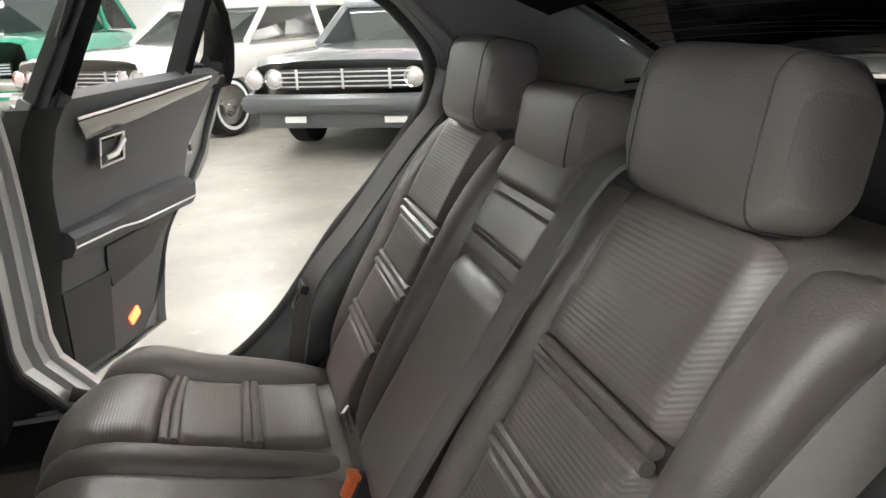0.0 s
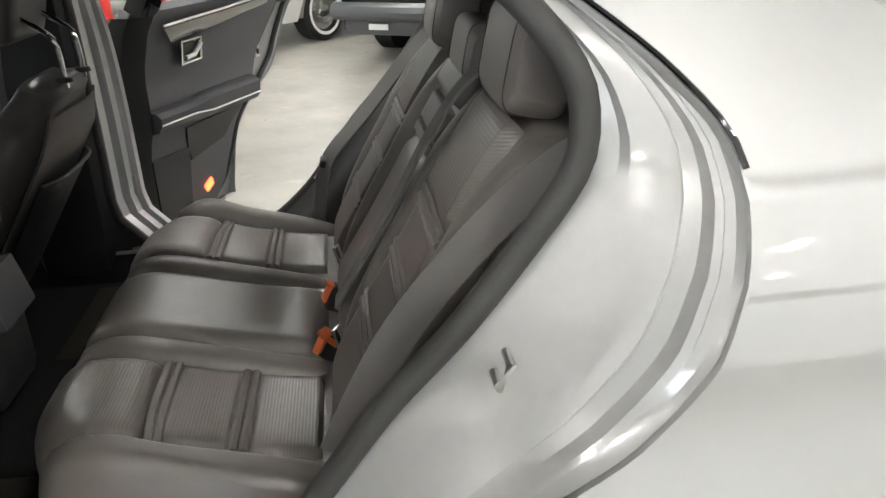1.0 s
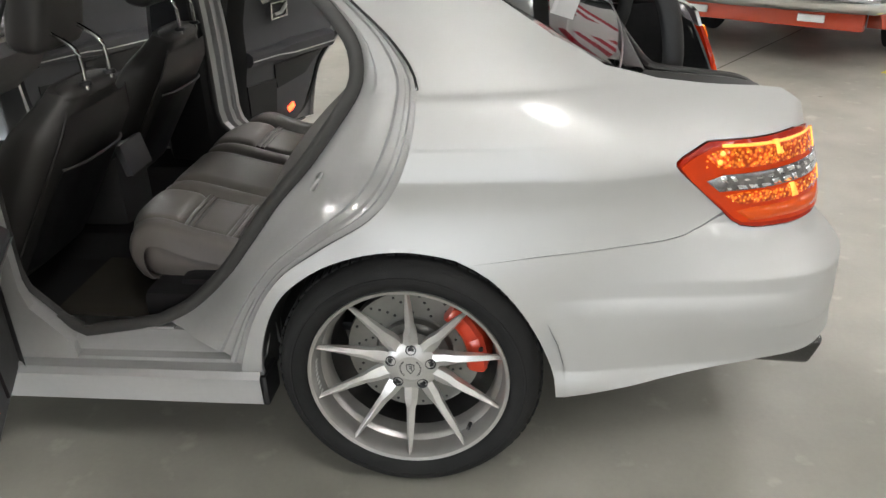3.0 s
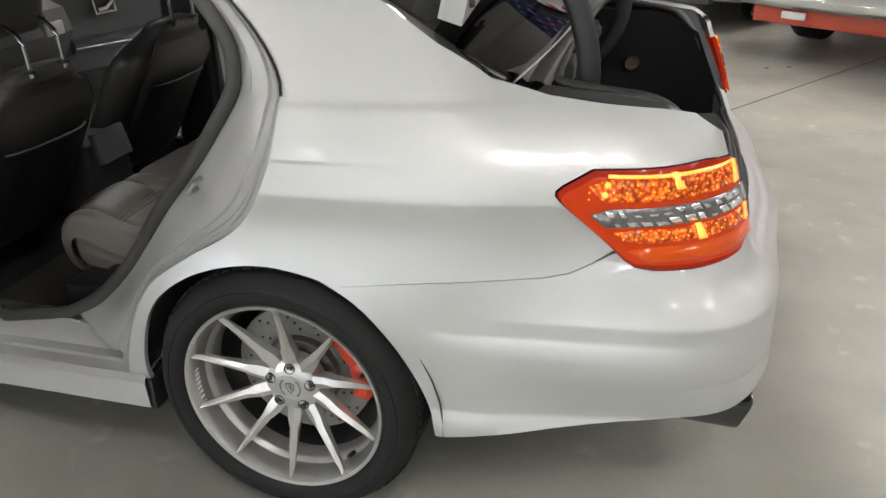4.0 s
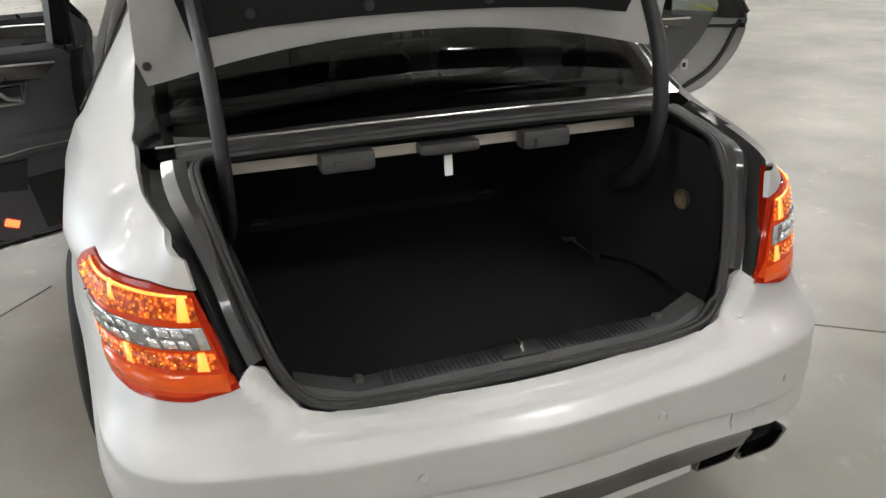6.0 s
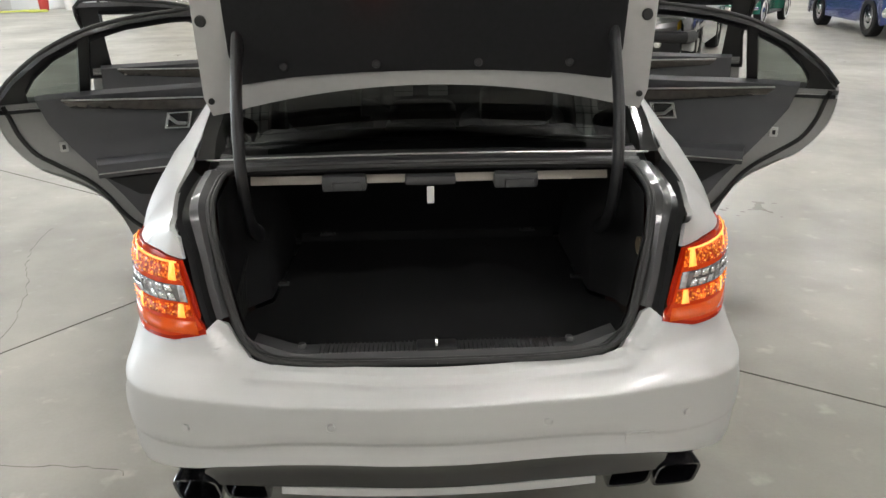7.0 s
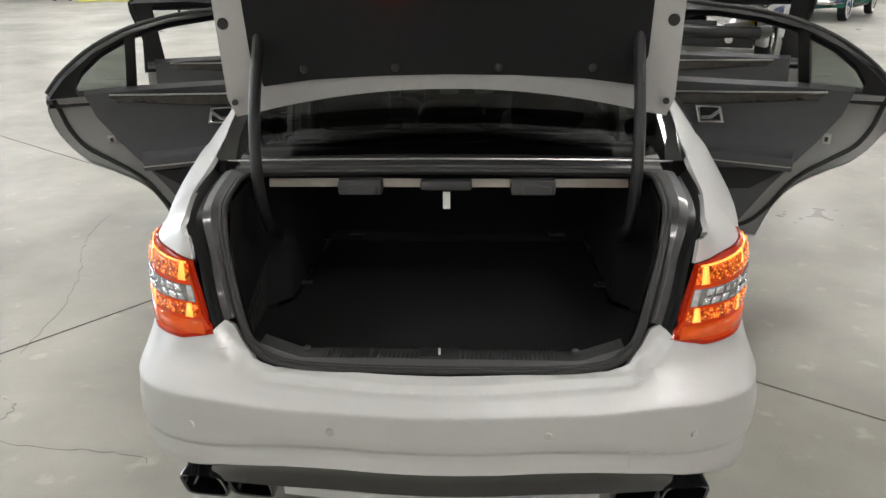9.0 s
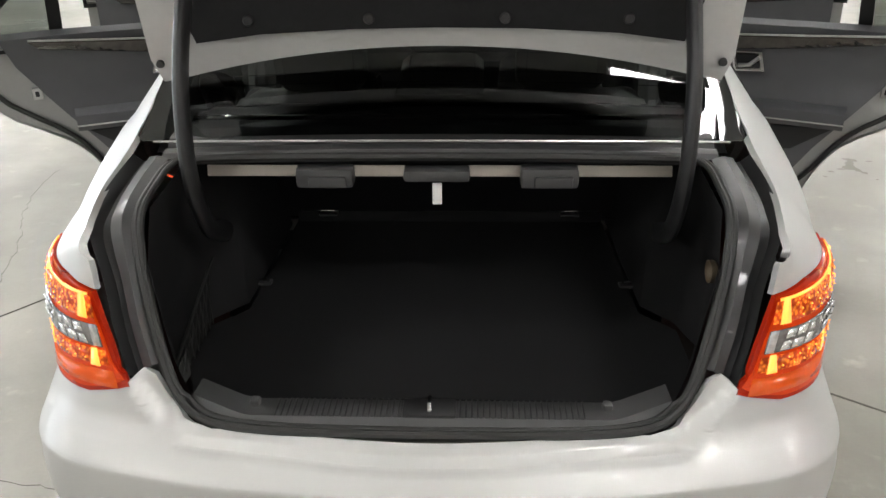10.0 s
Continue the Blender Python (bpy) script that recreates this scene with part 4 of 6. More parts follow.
# ---- doors: built closed, then swung on their hinges ----
def door(sg, front):
    yh, z0 = (2.09, 0.33) if not front else (3.16, 0.33)
    if not front:
        win = [(1.985, 1.055), (1.955, 1.378), (1.80, 1.376), (1.62, 1.354), (1.475, 1.314), (1.455, 1.06)]
        qwin = [(1.410, 1.065), (1.43, 1.292), (1.33, 1.240), (1.245, 1.165), (1.205, 1.10), (1.21, 1.07)]
        skin = [(2.06, 0.335), (2.075, 0.6), (2.085, 0.95), (2.08, 1.06)] + [(y + 0.004, z) for y, z in APER if z < 1.06]
        frame_out = [(2.08, 1.03), (2.045, 1.2), (2.01, 1.405), (1.8, 1.405), (1.62, 1.383), (1.45, 1.340), (1.29, 1.262), (1.16, 1.160), (1.088, 1.075), (1.08, 1.03)]
    else:
        win = [(3.0, 1.06), (2.82, 1.24), (2.6, 1.335), (2.4, 1.36), (2.22, 1.365), (2.26, 1.06)]
        qwin = None
        skin = [(3.14, 0.335), (3.16, 0.6), (3.17, 0.95), (3.14, 1.02), (2.16, 1.06), (2.15, 0.6), (2.12, 0.335)]
        frame_out = [(3.15, 1.02), (2.98, 1.20), (2.8, 1.33), (2.6, 1.39), (2.4, 1.41), (2.12, 1.41), (2.16, 1.2), (2.15, 1.03)]
    fx = lambda y, z: form(s_y(y, z, sg), z)
    ins = lambda d: (lambda y, z: fx(y, z) + Vector((-sg * d, 0, 0)))
    flat = lambda d: (lambda y, z: Vector((sg * (0.915 - d - 0.50 * max(0, z - 1.0) - 0.045 * ss(z, 0.85, 1.05) + 0.03 * ss(0.74 - z, 0, 0.15)), y, z)))
    root = part("front_door" if front else "rear_door", fill(skin, fx, 0.05, flange=0.05, dens=0.025), PAINT, car, "open silver door with dark grey inner trim")
    # same silver as the body; its shade is in the colour
    part("inner_shell", fill(skin, flat(0.058), 0.06, flange=0.03, dens=0.03, inward=(sg * 3, 1.6, 0.7)), DOORSH, root, "silver door inner shell, coloured darker for the shade on it", sharp=30)
    hol = [win] + ([qwin] if qwin else [])
    part("window_frame", fill(frame_out, flat(0.03), 0.05, holes=hol, flange=0.03, dens=0.025), BLACKP, root)
    part("inner_frame", fill([(y * 0.985 + 0.015 * 1.6, z - 0.006) for y, z in frame_out], flat(0.052), 0.05, holes=hol, flange=0.035, dens=0.025), BLACKP, root, "black window frame trim")
    lo = [p for p in frame_out if p[1] > 1.06]
    part("frame_seal", tube([flat(0.062)(y, z) for y, z in smooth_line(lo, 30)], 0.009, 8), RUBBER, root)
    if qwin:
        part("quarter_pane", fill(qwin, flat(0.05), 0.1), TINTQ, root, "tinted fixed quarter pane")
    # trim card
    if not front:
        T = [(2.03, 0.36), (2.04, 0.7), (2.045, 1.03), (1.99, 1.062), (1.45, 1.066), (1.235, 1.06), (1.27, 0.95), (1.345, 0.83), (1.43, 0.72), (1.53, 0.58), (1.63, 0.42), (1.70, 0.365)]
    else:
        T = [(3.08, 0.36), (3.12, 0.7), (3.12, 1.0), (3.05, 1.055), (2.20, 1.06), (2.20, 0.36)]
    c = 1.6 if not front else 2.65
    trim = part("trim_card", fill([tuple(p) for p in T], lambda y, z: flat(0.10)(y, z) + Vector((sg * 0.012 * math.exp(-((z - 0.83) / 0.06) ** 2), 0, 0)), 0.04, flange=0.035, dens=0.03, inward=(sg * 3, 1.6, 0.7)), TRIMG, root, "dark grey door card", sharp=30)
    y1, y2 = (1.335, 1.975) if not front else (2.28, 3.0)
    top = [flat(0.118)(y, z) for y, z in smooth_line([(y2, 1.010), ((y1 + y2) / 2, 1.030), (y1, 1.052)], 16)]
    bot = [flat(0.118)(y, z) for y, z in smooth_line([(y2 - 0.05, 0.955), ((y1 + y2) / 2, 0.980), (y1 + 0.03, 1.018)], 16)]
    part("wood_inlay", loft([[a, a + Vector((-sg * 0.006, 0, -0.004)), b_ + Vector((-sg * 0.006, 0, 0.004)), b_] for a, b_ in zip(top, bot)]), BIRCH, trim, "glossy grey wood inlay")
    part("inlay_edge", tube([p + Vector((-sg * 0.005, 0, 0.004)) for p in top], 0.004, 6), SATIN, trim)
    # pull handle in its cup
    hy, hz = (1.812, 0.916) if not front else (2.86, 0.90)
    cup = part("handle_cup", loft([[flat(0.112)(hy + a * k, hz + b_ * k) + Vector((-sg * dd, 0, 0)) for a, b_ in ((-0.06, -0.032), (0.04, -0.038), (0.055, 0.034), (-0.045, 0.036))] for k, dd in ((1.12, 0.0), (1.12, 0.012), (0.95, 0.012), (0.90, -0.006))], True, True), CHROME, trim, "chrome-edged door handle cup", sharp=20)
    part("handle_recess", fill([(hy - 0.05, hz - 0.026), (hy + 0.034, hz - 0.03), (hy + 0.045, hz + 0.026), (hy - 0.036, hz + 0.028)], flat(0.1205), 0.05), BLACKP, cup)
    part("lever", tube([flat(0.128)(hy - 0.045, hz + 0.02), flat(0.132)(hy - 0.01, hz - 0.012), flat(0.128)(hy + 0.03, hz - 0.018)], 0.008, 8), SATIN, cup)
    # armrest with pocket
    ys = np.linspace(y1 + 0.10, y2 + 0.05, 22)
    rows = []
    for y in ys:
        k = ss(y, y1 + 0.40, y1 + 0.52)
        zt = 0.750 - 0.012 * k
        dep = 0.050 - 0.008 * k
        rows.append([flat(0.10)(y, zt + 0.02), flat(0.10 + dep * 0.6)(y, zt + 0.015), flat(0.10 + dep)(y, zt), flat(0.10 + dep)(y, zt - 0.045 + 0.02 * k), flat(0.10 + dep * 0.8)(y, zt - 0.065 + 0.02 * k), flat(0.10)(y, zt - 0.075 + 0.02 * k)])
    part("armrest", loft(rows, True, True), TRIMG, trim, "padded grey armrest", sharp=30)
    part("armrest_strip", tube([r[3] + Vector((-sg * 0.002, 0, 0.004)) for r in rows], 0.003, 6), SATIN, trim)
    part("map_pocket", fill([(y1 + 0.14, 0.672), (y1 + 0.50, 0.662), (y1 + 0.48, 0.545), (y1 + 0.27, 0.575)], flat(0.106), 0.05, flange=0.012, inward=(sg * 3, 1.6, 0.7)), BLACKP, trim, "dark open pocket")
    part("speaker_grille", fill([(y2 - 0.155, 0.592), (y2 + 0.045, 0.595), (y2 + 0.045, 0.385), (y2 - 0.12, 0.38)], flat(0.108), 0.05, flange=0.012, inward=(sg * 3, 1.6, 0.7)), BLACKP, trim, "black speaker grille")
    part("door_lamp", rbox(0.012, 0.05, 0.028, 0.004, Matrix.Translation(flat(0.10)(y1 + 0.40 if not front else y1 + 0.36, 0.43)) @ pose(0, 0, 0, -25)), mat("door_lamp_red", (0.9, 0.25, 0.1), 0.3, emit=(1.0, 0.075, 0.02), estr=5.0), root, "lit orange-red door warning lamp")
    if not front:
        rim_ = [(1.112, 1.035), (1.128, 0.98), (1.150, 0.90), (1.20, 0.815), (1.29, 0.745), (1.38, 0.675), (1.455, 0.59), (1.525, 0.48), (1.60, 0.40), (1.70, 0.365), (1.95, 0.36)]
        part("rear_edge_seal", tube([flat(0.068)(y, z) for y, z in smooth_line(rim_, 44)], 0.010, 8, up=(1, 0, 0)), RUBBER, root, "black rubber seal along the door edge")
        part("edge_seal", loft([[flat(0.004)(2.095, z), flat(0.02)(2.106, z), flat(0.075)(2.098, z), flat(0.10)(2.07, z), flat(0.115)(2.035, z)] for z in np.linspace(0.35, 1.05, 15)]), RUBBER, root, "black rubber-covered hinge edge")
    lat = part("latch", rbox(0.022, 0.034, 0.044, 0.004, Matrix.Translation(flat(0.07)(1.316 if not front else 2.17, 0.835))), SATIN, root, "bright metal door latch")
    part("latch_slot", rbox(0.024, 0.014, 0.020, 0.002, Matrix.Translation(flat(0.074)(1.316 if not front else 2.17, 0.835))), BLACKP, lat)
    part("lock_knob", tube([flat(0.085)(y2 + 0.05, 1.045), flat(0.085)(y2 + 0.05, 1.085)], 0.004, 8), BLACKP, root)
    part("bottom_rubber", rbox(0.04, 0.40, 0.012, 0.003, Matrix.Translation(flat(0.05)(c + 0.2, 0.335))), BLACKP, root)
    hinge = Vector((sg * 0.875, yh, 0))
    ang = -65 * sg
    root.matrix_basis = Matrix.Translation(hinge + Vector((sg * 0.042, 0.09, 0))) @ pose(0, 0, 0, 0, 0, -ang) @ Matrix.Translation(-hinge)


for sg in (-1, 1):
    for fr in (False, True):
        door(sg, fr)

# ---- cabin: floor, tunnel, dash, seats, belts ----
def leather_ribbed(axis):
    m = LEATHER.copy()
    m.name = "ribbed_leather"
    nt = m.node_tree
    b = nt.nodes["Principled BSDF"]
    w = nt.nodes.new("ShaderNodeTexWave")
    w.wave_type, w.bands_direction = "BANDS", axis
    w.inputs["Scale"].default_value = 56
    tc = nt.nodes.new("ShaderNodeTexCoord")
    bp = nt.nodes.new("ShaderNodeBump")
    bp.inputs["Strength"].default_value = 0.17
    bp.inputs["Distance"].default_value = 0.002
    nt.links.new(tc.outputs["Object"], w.inputs["Vector"])
    nt.links.new(w.outputs["Fac"], bp.inputs["Height"])
    nt.links.new(bp.outputs["Normal"], b.inputs["Normal"])
    return m


RIBBED, RIBBEDC = leather_ribbed("Z"), leather_ribbed("Y")
part("cabin_floor", loft([[(x, y, z) for x, z in ((-0.74, 0.38), (-0.70, 0.30), (-0.20, 0.285), (-0.14, 0.36), (0.14, 0.36), (0.20, 0.285), (0.70, 0.30), (0.74, 0.38))] for y in (1.7, 2.3, 3.0, 3.4)]), CARPET, car)
for sg in (-1, 1):
    part("floor_mat", rbox(0.42, 0.34, 0.012, 0.005, pose(sg * 0.44, 2.08, 0.305)), MATC, car, "dusty rear footwell carpet mat")
part("underbody", rbox(1.40, 1.0, 0.03, 0.01, pose(0, 0.95, 0.345)), BLACKP, car)
part("underbody", rbox(1.50, 2.8, 0.03, 0.01, pose(0, 2.95, 0.25)), BLACKP, car)
part("seat_base", rbox(1.40, 0.40, 0.20, 0.03, pose(0, 1.70, 0.34)), BLACKP, car)
part("bulkhead", rbox(1.44, 0.03, 0.5, 0.01, pose(0, 1.20, 0.76, 30)), BLACKP, car)
part("firewall", rbox(1.5, 0.05, 0.75, 0.02, pose(0, 3.42, 0.65)), BLACKP, car)
dash = part("dashboard", loft([[(x, 3.40, 1.0), (x, 3.05, 1.01), (x, 2.93, 0.96), (x, 2.90, 0.86), (x, 2.96, 0.76), (x, 3.1, 0.66), (x, 3.4, 0.6)] for x in np.linspace(-0.74, 0.74, 9)]), GREYP, car, "dark grey dashboard")
part("dash_inlay", rbox(1.2, 0.012, 0.035, 0.004, pose(0, 2.915, 0.93)), BIRCH, dash)
for x in (-0.62, -0.1, 0.1, 0.62):
    part("air_vent", rbox(0.11, 0.02, 0.06, 0.008, pose(x, 2.898, 0.885)), SATIN, dash)
part("centre_console", rbox(0.22, 0.95, 0.26, 0.03, pose(0, 2.70, 0.50)), GREYP, car, "centre console between the front seats")
part("console_vents", rbox(0.16, 0.03, 0.115, 0.008, pose(0, 2.215, 0.605, -14)), TRIMG, car, "grey rear air vent panel")
part("windscreen", loft([[(x * t, y + 0.12 * (1 - t * t) * k, z + 0.02) for t in np.linspace(-1, 1, 11)] for x, y, z, k in ((0.60, 3.0, 1.385, 0.4), (0.66, 3.4, 1.2, 0.7), (0.70, 3.85, 1.0, 1.0))]), CLEAR, car)
# nose of the car, beyond the screen
part("bonnet", loft([[(lin(((3.85, 0.72), (4.3, 0.68), (4.6, 0.58), (4.75, 0.4)), y) * t, y + (0.1 * (1 - t * t) if y > 4.5 else 0), z + 0.05 * (1 - t * t)) for t in np.linspace(-1, 1, 13)] for y, z in ((3.85, 0.97), (4.1, 0.94), (4.4, 0.88), (4.6, 0.80), (4.72, 0.70))]), PAINT, car)
for sg in (-1, 1):
    FO = [(3.18, 0.335), (3.19, 0.6), (3.19, 0.93), (3.5, 0.93), (3.9, 0.90), (4.3, 0.84), (4.5, 0.78), (4.55, 0.5), (4.5, 0.3), (4.36, 0.28)] + [(3.99 + 0.375 * math.cos(a), 0.33 + 0.36 * math.sin(a)) for a in np.linspace(0.0, math.pi, 16)] + [(3.6, 0.26)]
    part("front_wing", fill(side(FO, sg), form, 0.06, flange=0.02), PAINT, car)
part("front_bumper", loft([[(0.62 * t, 4.62 + 0.16 * (1 - t * t), z) for t in np.linspace(-1, 1, 13)] for z in (0.22, 0.35, 0.5, 0.7)]), PAINT, car)
for sg in (-1, 1):
    part("front_wheel", rev([(0.0001, -0.03), (0.06, -0.05), (0.24, 0.0), (0.26, 0.0), (0.30, 0.012), (0.325, -0.01), (0.33, -0.05), (0.33, -0.22), (0.26, -0.24)], 48, pose(sg * 0.90, 3.99, 0.335) @ Matrix.Diagonal((sg, 1, 1, 1))), TYREM, car)

rear = part("rear_bench", rbox(1.30, 0.30, 0.14, 0.03, pose(0, 1.66, 0.39)), BLACKP, car, "charcoal leather rear bench with orange buckles")
SBP = [(1.525, 0.47), (1.495, 0.56), (1.432, 0.665), (1.362, 0.78), (1.296, 0.90), (1.243, 0.980), (1.223, 1.0), (1.185, 1.006), (1.08, 0.995)]
SCP = [(1.45, 0.474), (1.55, 0.478), (1.66, 0.492), (1.76, 0.512), (1.86, 0.538), (1.925, 0.552), (1.972, 0.550), (1.998, 0.528), (2.005, 0.488), (1.985, 0.436), (1.89, 0.40)]


def prof(P):
    Q = np.array(smooth_line(P, 120))
    L = np.linspace(0, 1, 120)
    def fn(x, v, d):
        y, z = np.interp(v, L, Q[:, 0]), np.interp(v, L, Q[:, 1])
        if P is SCP:
            y -= 0.075 * ss(abs(x + 0.02), 0.36, 0.60) * ss(v, 0.40, 0.75)
        a, b = min(1, v + 0.02), max(0, v - 0.02)
        t = Vector((0, np.interp(a, L, Q[:, 0]) - np.interp(b, L, Q[:, 0]), np.interp(a, L, Q[:, 1]) - np.interp(b, L, Q[:, 1]))).normalized()
        n = Vector((0, t[2], -t[1]))
        if P is SCP:
            n = -n
        return Vector((x, y, z)) + n * d
    return fn


SB, SC = prof(SBP), prof(SCP)


def pad(name, fn, u0, u1, v0, v1, h, m, base=0.0, nu=18, nv=14, skew=0.0, edge=0.16, label=""):
    """A stuffed pad on a seat surface: u across, v along; h its height; skew narrows one end."""
    rows = []
    for j in range(nv + 1):
        v = v0 + (v1 - v0) * j / nv
        row = []
        for i in range(nu + 1):
            a, b = i / nu, j / nv
            ea, eb = min(a, 1 - a) / edge, min(b, 1 - b) / (edge * 1.1)
            k = math.sqrt(max(0, 1 - (1 - min(1, ea)) ** 2)) * math.sqrt(max(0, 1 - (1 - min(1, eb)) ** 2))
            w = 1 - skew * b
            u = (u0 + u1) / 2 + (u0 + (u1 - u0) * a - (u0 + u1) / 2) * w
            row.append(fn(u, v, base - 0.012 + (h + 0.012) * k))
        rows.append(row)
    return part(name, loft(rows), m, rear, label, sharp=0)


# backs
def grid(name, fn, u0, u1, m, dfn, nu=40, nv=60, v0=0.0, v1=1.0):
    return part(name, loft([[fn(u0 + (u1 - u0) * i / nu, v0 + (v1 - v0) * j / nv, dfn(u0 + (u1 - u0) * i / nu, v0 + (v1 - v0) * j / nv)) for i in range(nu + 1)] for j in range(nv + 1)]), m, rear, sharp=0)


C = -0.02
grid("backrest", SB, C - 0.60, C + 0.60, LEATHER, lambda u, v: 0.012 - 0.03 * ss(abs(u - C), 0.53, 0.60), 60, 40)
for sg in (-1, 1):
    c = C + sg * 0.365
    for v0, v1, h in ((0.06, 0.241, 0.035), (0.263, 0.391, 0.037), (0.413, 0.542, 0.037), (0.564, 0.82, 0.037)):
        pad("back_panel", SB, c - 0.128, c + 0.128, v0, v1, h, RIBBED, edge=0.06 if v1 > 0.8 else 0.08)
    for v in (0.252, 0.402, 0.553):
        for dv in (-0.011, 0.011):
            part("piping", tube([SB(c + 0.124 * t, v + dv, 0.030) for t in np.linspace(-1, 1, 9)], 0.0085, 8), LEATHER, rear)
    a, b = sorted((c - sg * 0.128, c - sg * 0.215))
    pad("side_bolster", SB, a, b, 0.03, 0.88, 0.042, LEATHER, edge=0.4, nu=8, nv=30)
    a, b = sorted((c + sg * 0.128, c + sg * 0.222))
    pad("side_bolster", SB, a, b, 0.03, 0.86, 0.044, LEATHER, edge=0.4, nu=10, nv=30)
    pad("top_roll", SB, c - 0.20, c + 0.20, 0.86, 0.97, 0.012, LEATHER, edge=0.3)
for v0, v1, h in ((0.06, 0.585, 0.032), (0.588, 0.622, 0.030), (0.625, 0.715, 0.030), (0.724, 0.92, 0.040)):
    pad("centre_back", SB, C - 0.138, C + 0.138, v0, v1, h, LEATHER, edge=0.10, nv=24)
# cushions
core = []
for t in np.linspace(-1, 1, 41):
    e = 0.035 * (1 - math.sqrt(max(0, 1 - max(0, (abs(t) - 0.93) / 0.07) ** 2)))
    core.append([SC(C + 0.575 * t, v, 0.008 - e) for v in np.linspace(0, 1, 40)] + [Vector((C + 0.575 * t, 1.50, 0.41))])
part("cushion", loft(core, True, True), LEATHER, rear, sharp=60)
for sg in (-1, 1):
    c = C + sg * 0.367
    for v0, v1, h in ((0.14, 0.314, 0.026), (0.336, 0.499, 0.028)):
        pad("cushion_panel", SC, c - 0.126, c + 0.126, v0, v1, h, RIBBEDC, edge=0.08)
    pad("cushion_front", SC, c - 0.132, c + 0.132, 0.521, 0.90, 0.034, RIBBEDC, edge=0.14, nv=24)
    for v in (0.325, 0.510):
        for dv in (-0.011, 0.011):
            part("piping", tube([SC(c + 0.122 * t, v + dv, 0.020) for t in np.linspace(-1, 1, 9)], 0.0085, 8), LEATHER, rear)
    a, b = sorted((c + sg * 0.126, c + sg * 0.225))
    pad("cushion_bolster", SC, a, b, 0.08, 0.90, 0.052, LEATHER, edge=0.38, nu=12, nv=30)
    a, b = sorted((c - sg * 0.126, c - sg * 0.215))
    pad("cushion_bolster", SC, a, b, 0.10, 0.90, 0.034, LEATHER, edge=0.4, nu=8, nv=30)
pad("centre_cushion", SC, C - 0.150, C + 0.150, 0.12, 0.92, 0.030, LEATHER, edge=0.12, nv=30)
for sg in (-1, 1):
    inner = smooth_line([(0.60, 1.12, 1.05), (0.632, 1.195, 0.990), (0.638, 1.25, 0.926), (0.638, 1.36, 0.766), (0.638, 1.40, 0.70), (0.64, 1.532, 0.53), (0.64, 1.60, 0.46), (0.65, 1.74, 0.40)], 24)
    outer = smooth_line([(0.732, 1.215, 1.10), (0.738, 1.232, 1.03), (0.742, 1.285, 0.952), (0.744, 1.370, 0.845), (0.744, 1.462, 0.745), (0.746, 1.543, 0.640), (0.750, 1.620, 0.545), (0.760, 1.718, 0.455), (0.770, 1.81, 0.405)], 24)
    rows = []
    for a, b in zip(inner, outer):
        a, b = Vector((sg * a[0], a[1], a[2])), Vector((sg * b[0], b[1], b[2]))
        up = Vector((0, 0.010, 0.008))
        rows.append([a - up * 3, a, a * 0.85 + b * 0.15 + up, a * 0.6 + b * 0.4 + up * 0.6, a * 0.35 + b * 0.65 - up * 0.4, b])
    part("seat_side_trim", loft(rows), GREYP, rear, "dark grey moulded trim beside the seat")


def headrest(x, y, z, w, h, d, lean=-12):
    rings = []
    for t in np.linspace(-1, 1, 13):
        k = (1 - abs(t) ** 7) ** 0.32 if abs(t) < 1 else 0.35
        ring = []
        for i in range(24):
            a = i * math.pi / 12
            c, s_ = math.cos(a), math.sin(a)
            ring.append((t * w / 2, math.copysign(abs(c) ** 0.45, c) * d / 2 * (0.72 + 0.28 * k), math.copysign(abs(s_) ** 0.42, s_) * h / 2 * max(0.62, k)))
        rings.append(ring)
    b = loft(rings, True, True)
    b.transform(pose(x, y, z, -lean))
    hd = part("headrest", b, LEATHER, rear, "charcoal leather headrest", sharp=50)
    for sx in (-1, 1):
        q = 0.78
        k = (1 - q ** 7) ** 0.32
        sp_ = [(math.cos(a), math.sin(a)) for a in np.linspace(0, 2 * math.pi, 49)]
        part("seam", tube([pose(x, y, z, -lean) @ Vector((sx * w / 2 * q, math.copysign(abs(c) ** 0.45, c) * d / 2 * (0.72 + 0.28 * k), math.copysign(abs(s_) ** 0.42, s_) * h / 2 * k)) for c, s_ in sp_], 0.0013, 5), LEATHER2, hd)
        part("post", tube([(x + sx * 0.06, y, z - h * 0.62), (x + sx * 0.06, y, z - h * 0.3)], 0.006, 8), CHROME, hd)


headrest(-0.368, 1.200, 1.096, 0.262, 0.162, 0.100)
headrest(0.335, 1.222, 1.094, 0.262, 0.162, 0.100)
headrest(-0.010, 1.205, 1.052, 0.240, 0.122, 0.105)


def strap(name, pts, w, parent, across_=(1, 0, 0), th=0.003):
    P = [Vector(p) for p in smooth_line(pts, 30)]
    rows = []
    for i, p in enumerate(P):
        d = (P[min(i + 1, 29)] - P[max(0, i - 1)]).normalized()
        a = Vector(across_)
        a = (a - d * a.dot(d)).normalized()
        n = a.cross(d) * th
        rows.append([p - a * w / 2 - n, p + a * w / 2 - n, p + a * w / 2 + n, p - a * w / 2 + n])
    return part(name, loft(rows, True, True), BELT, parent, "grey-brown seat belt webbing", sharp=30)


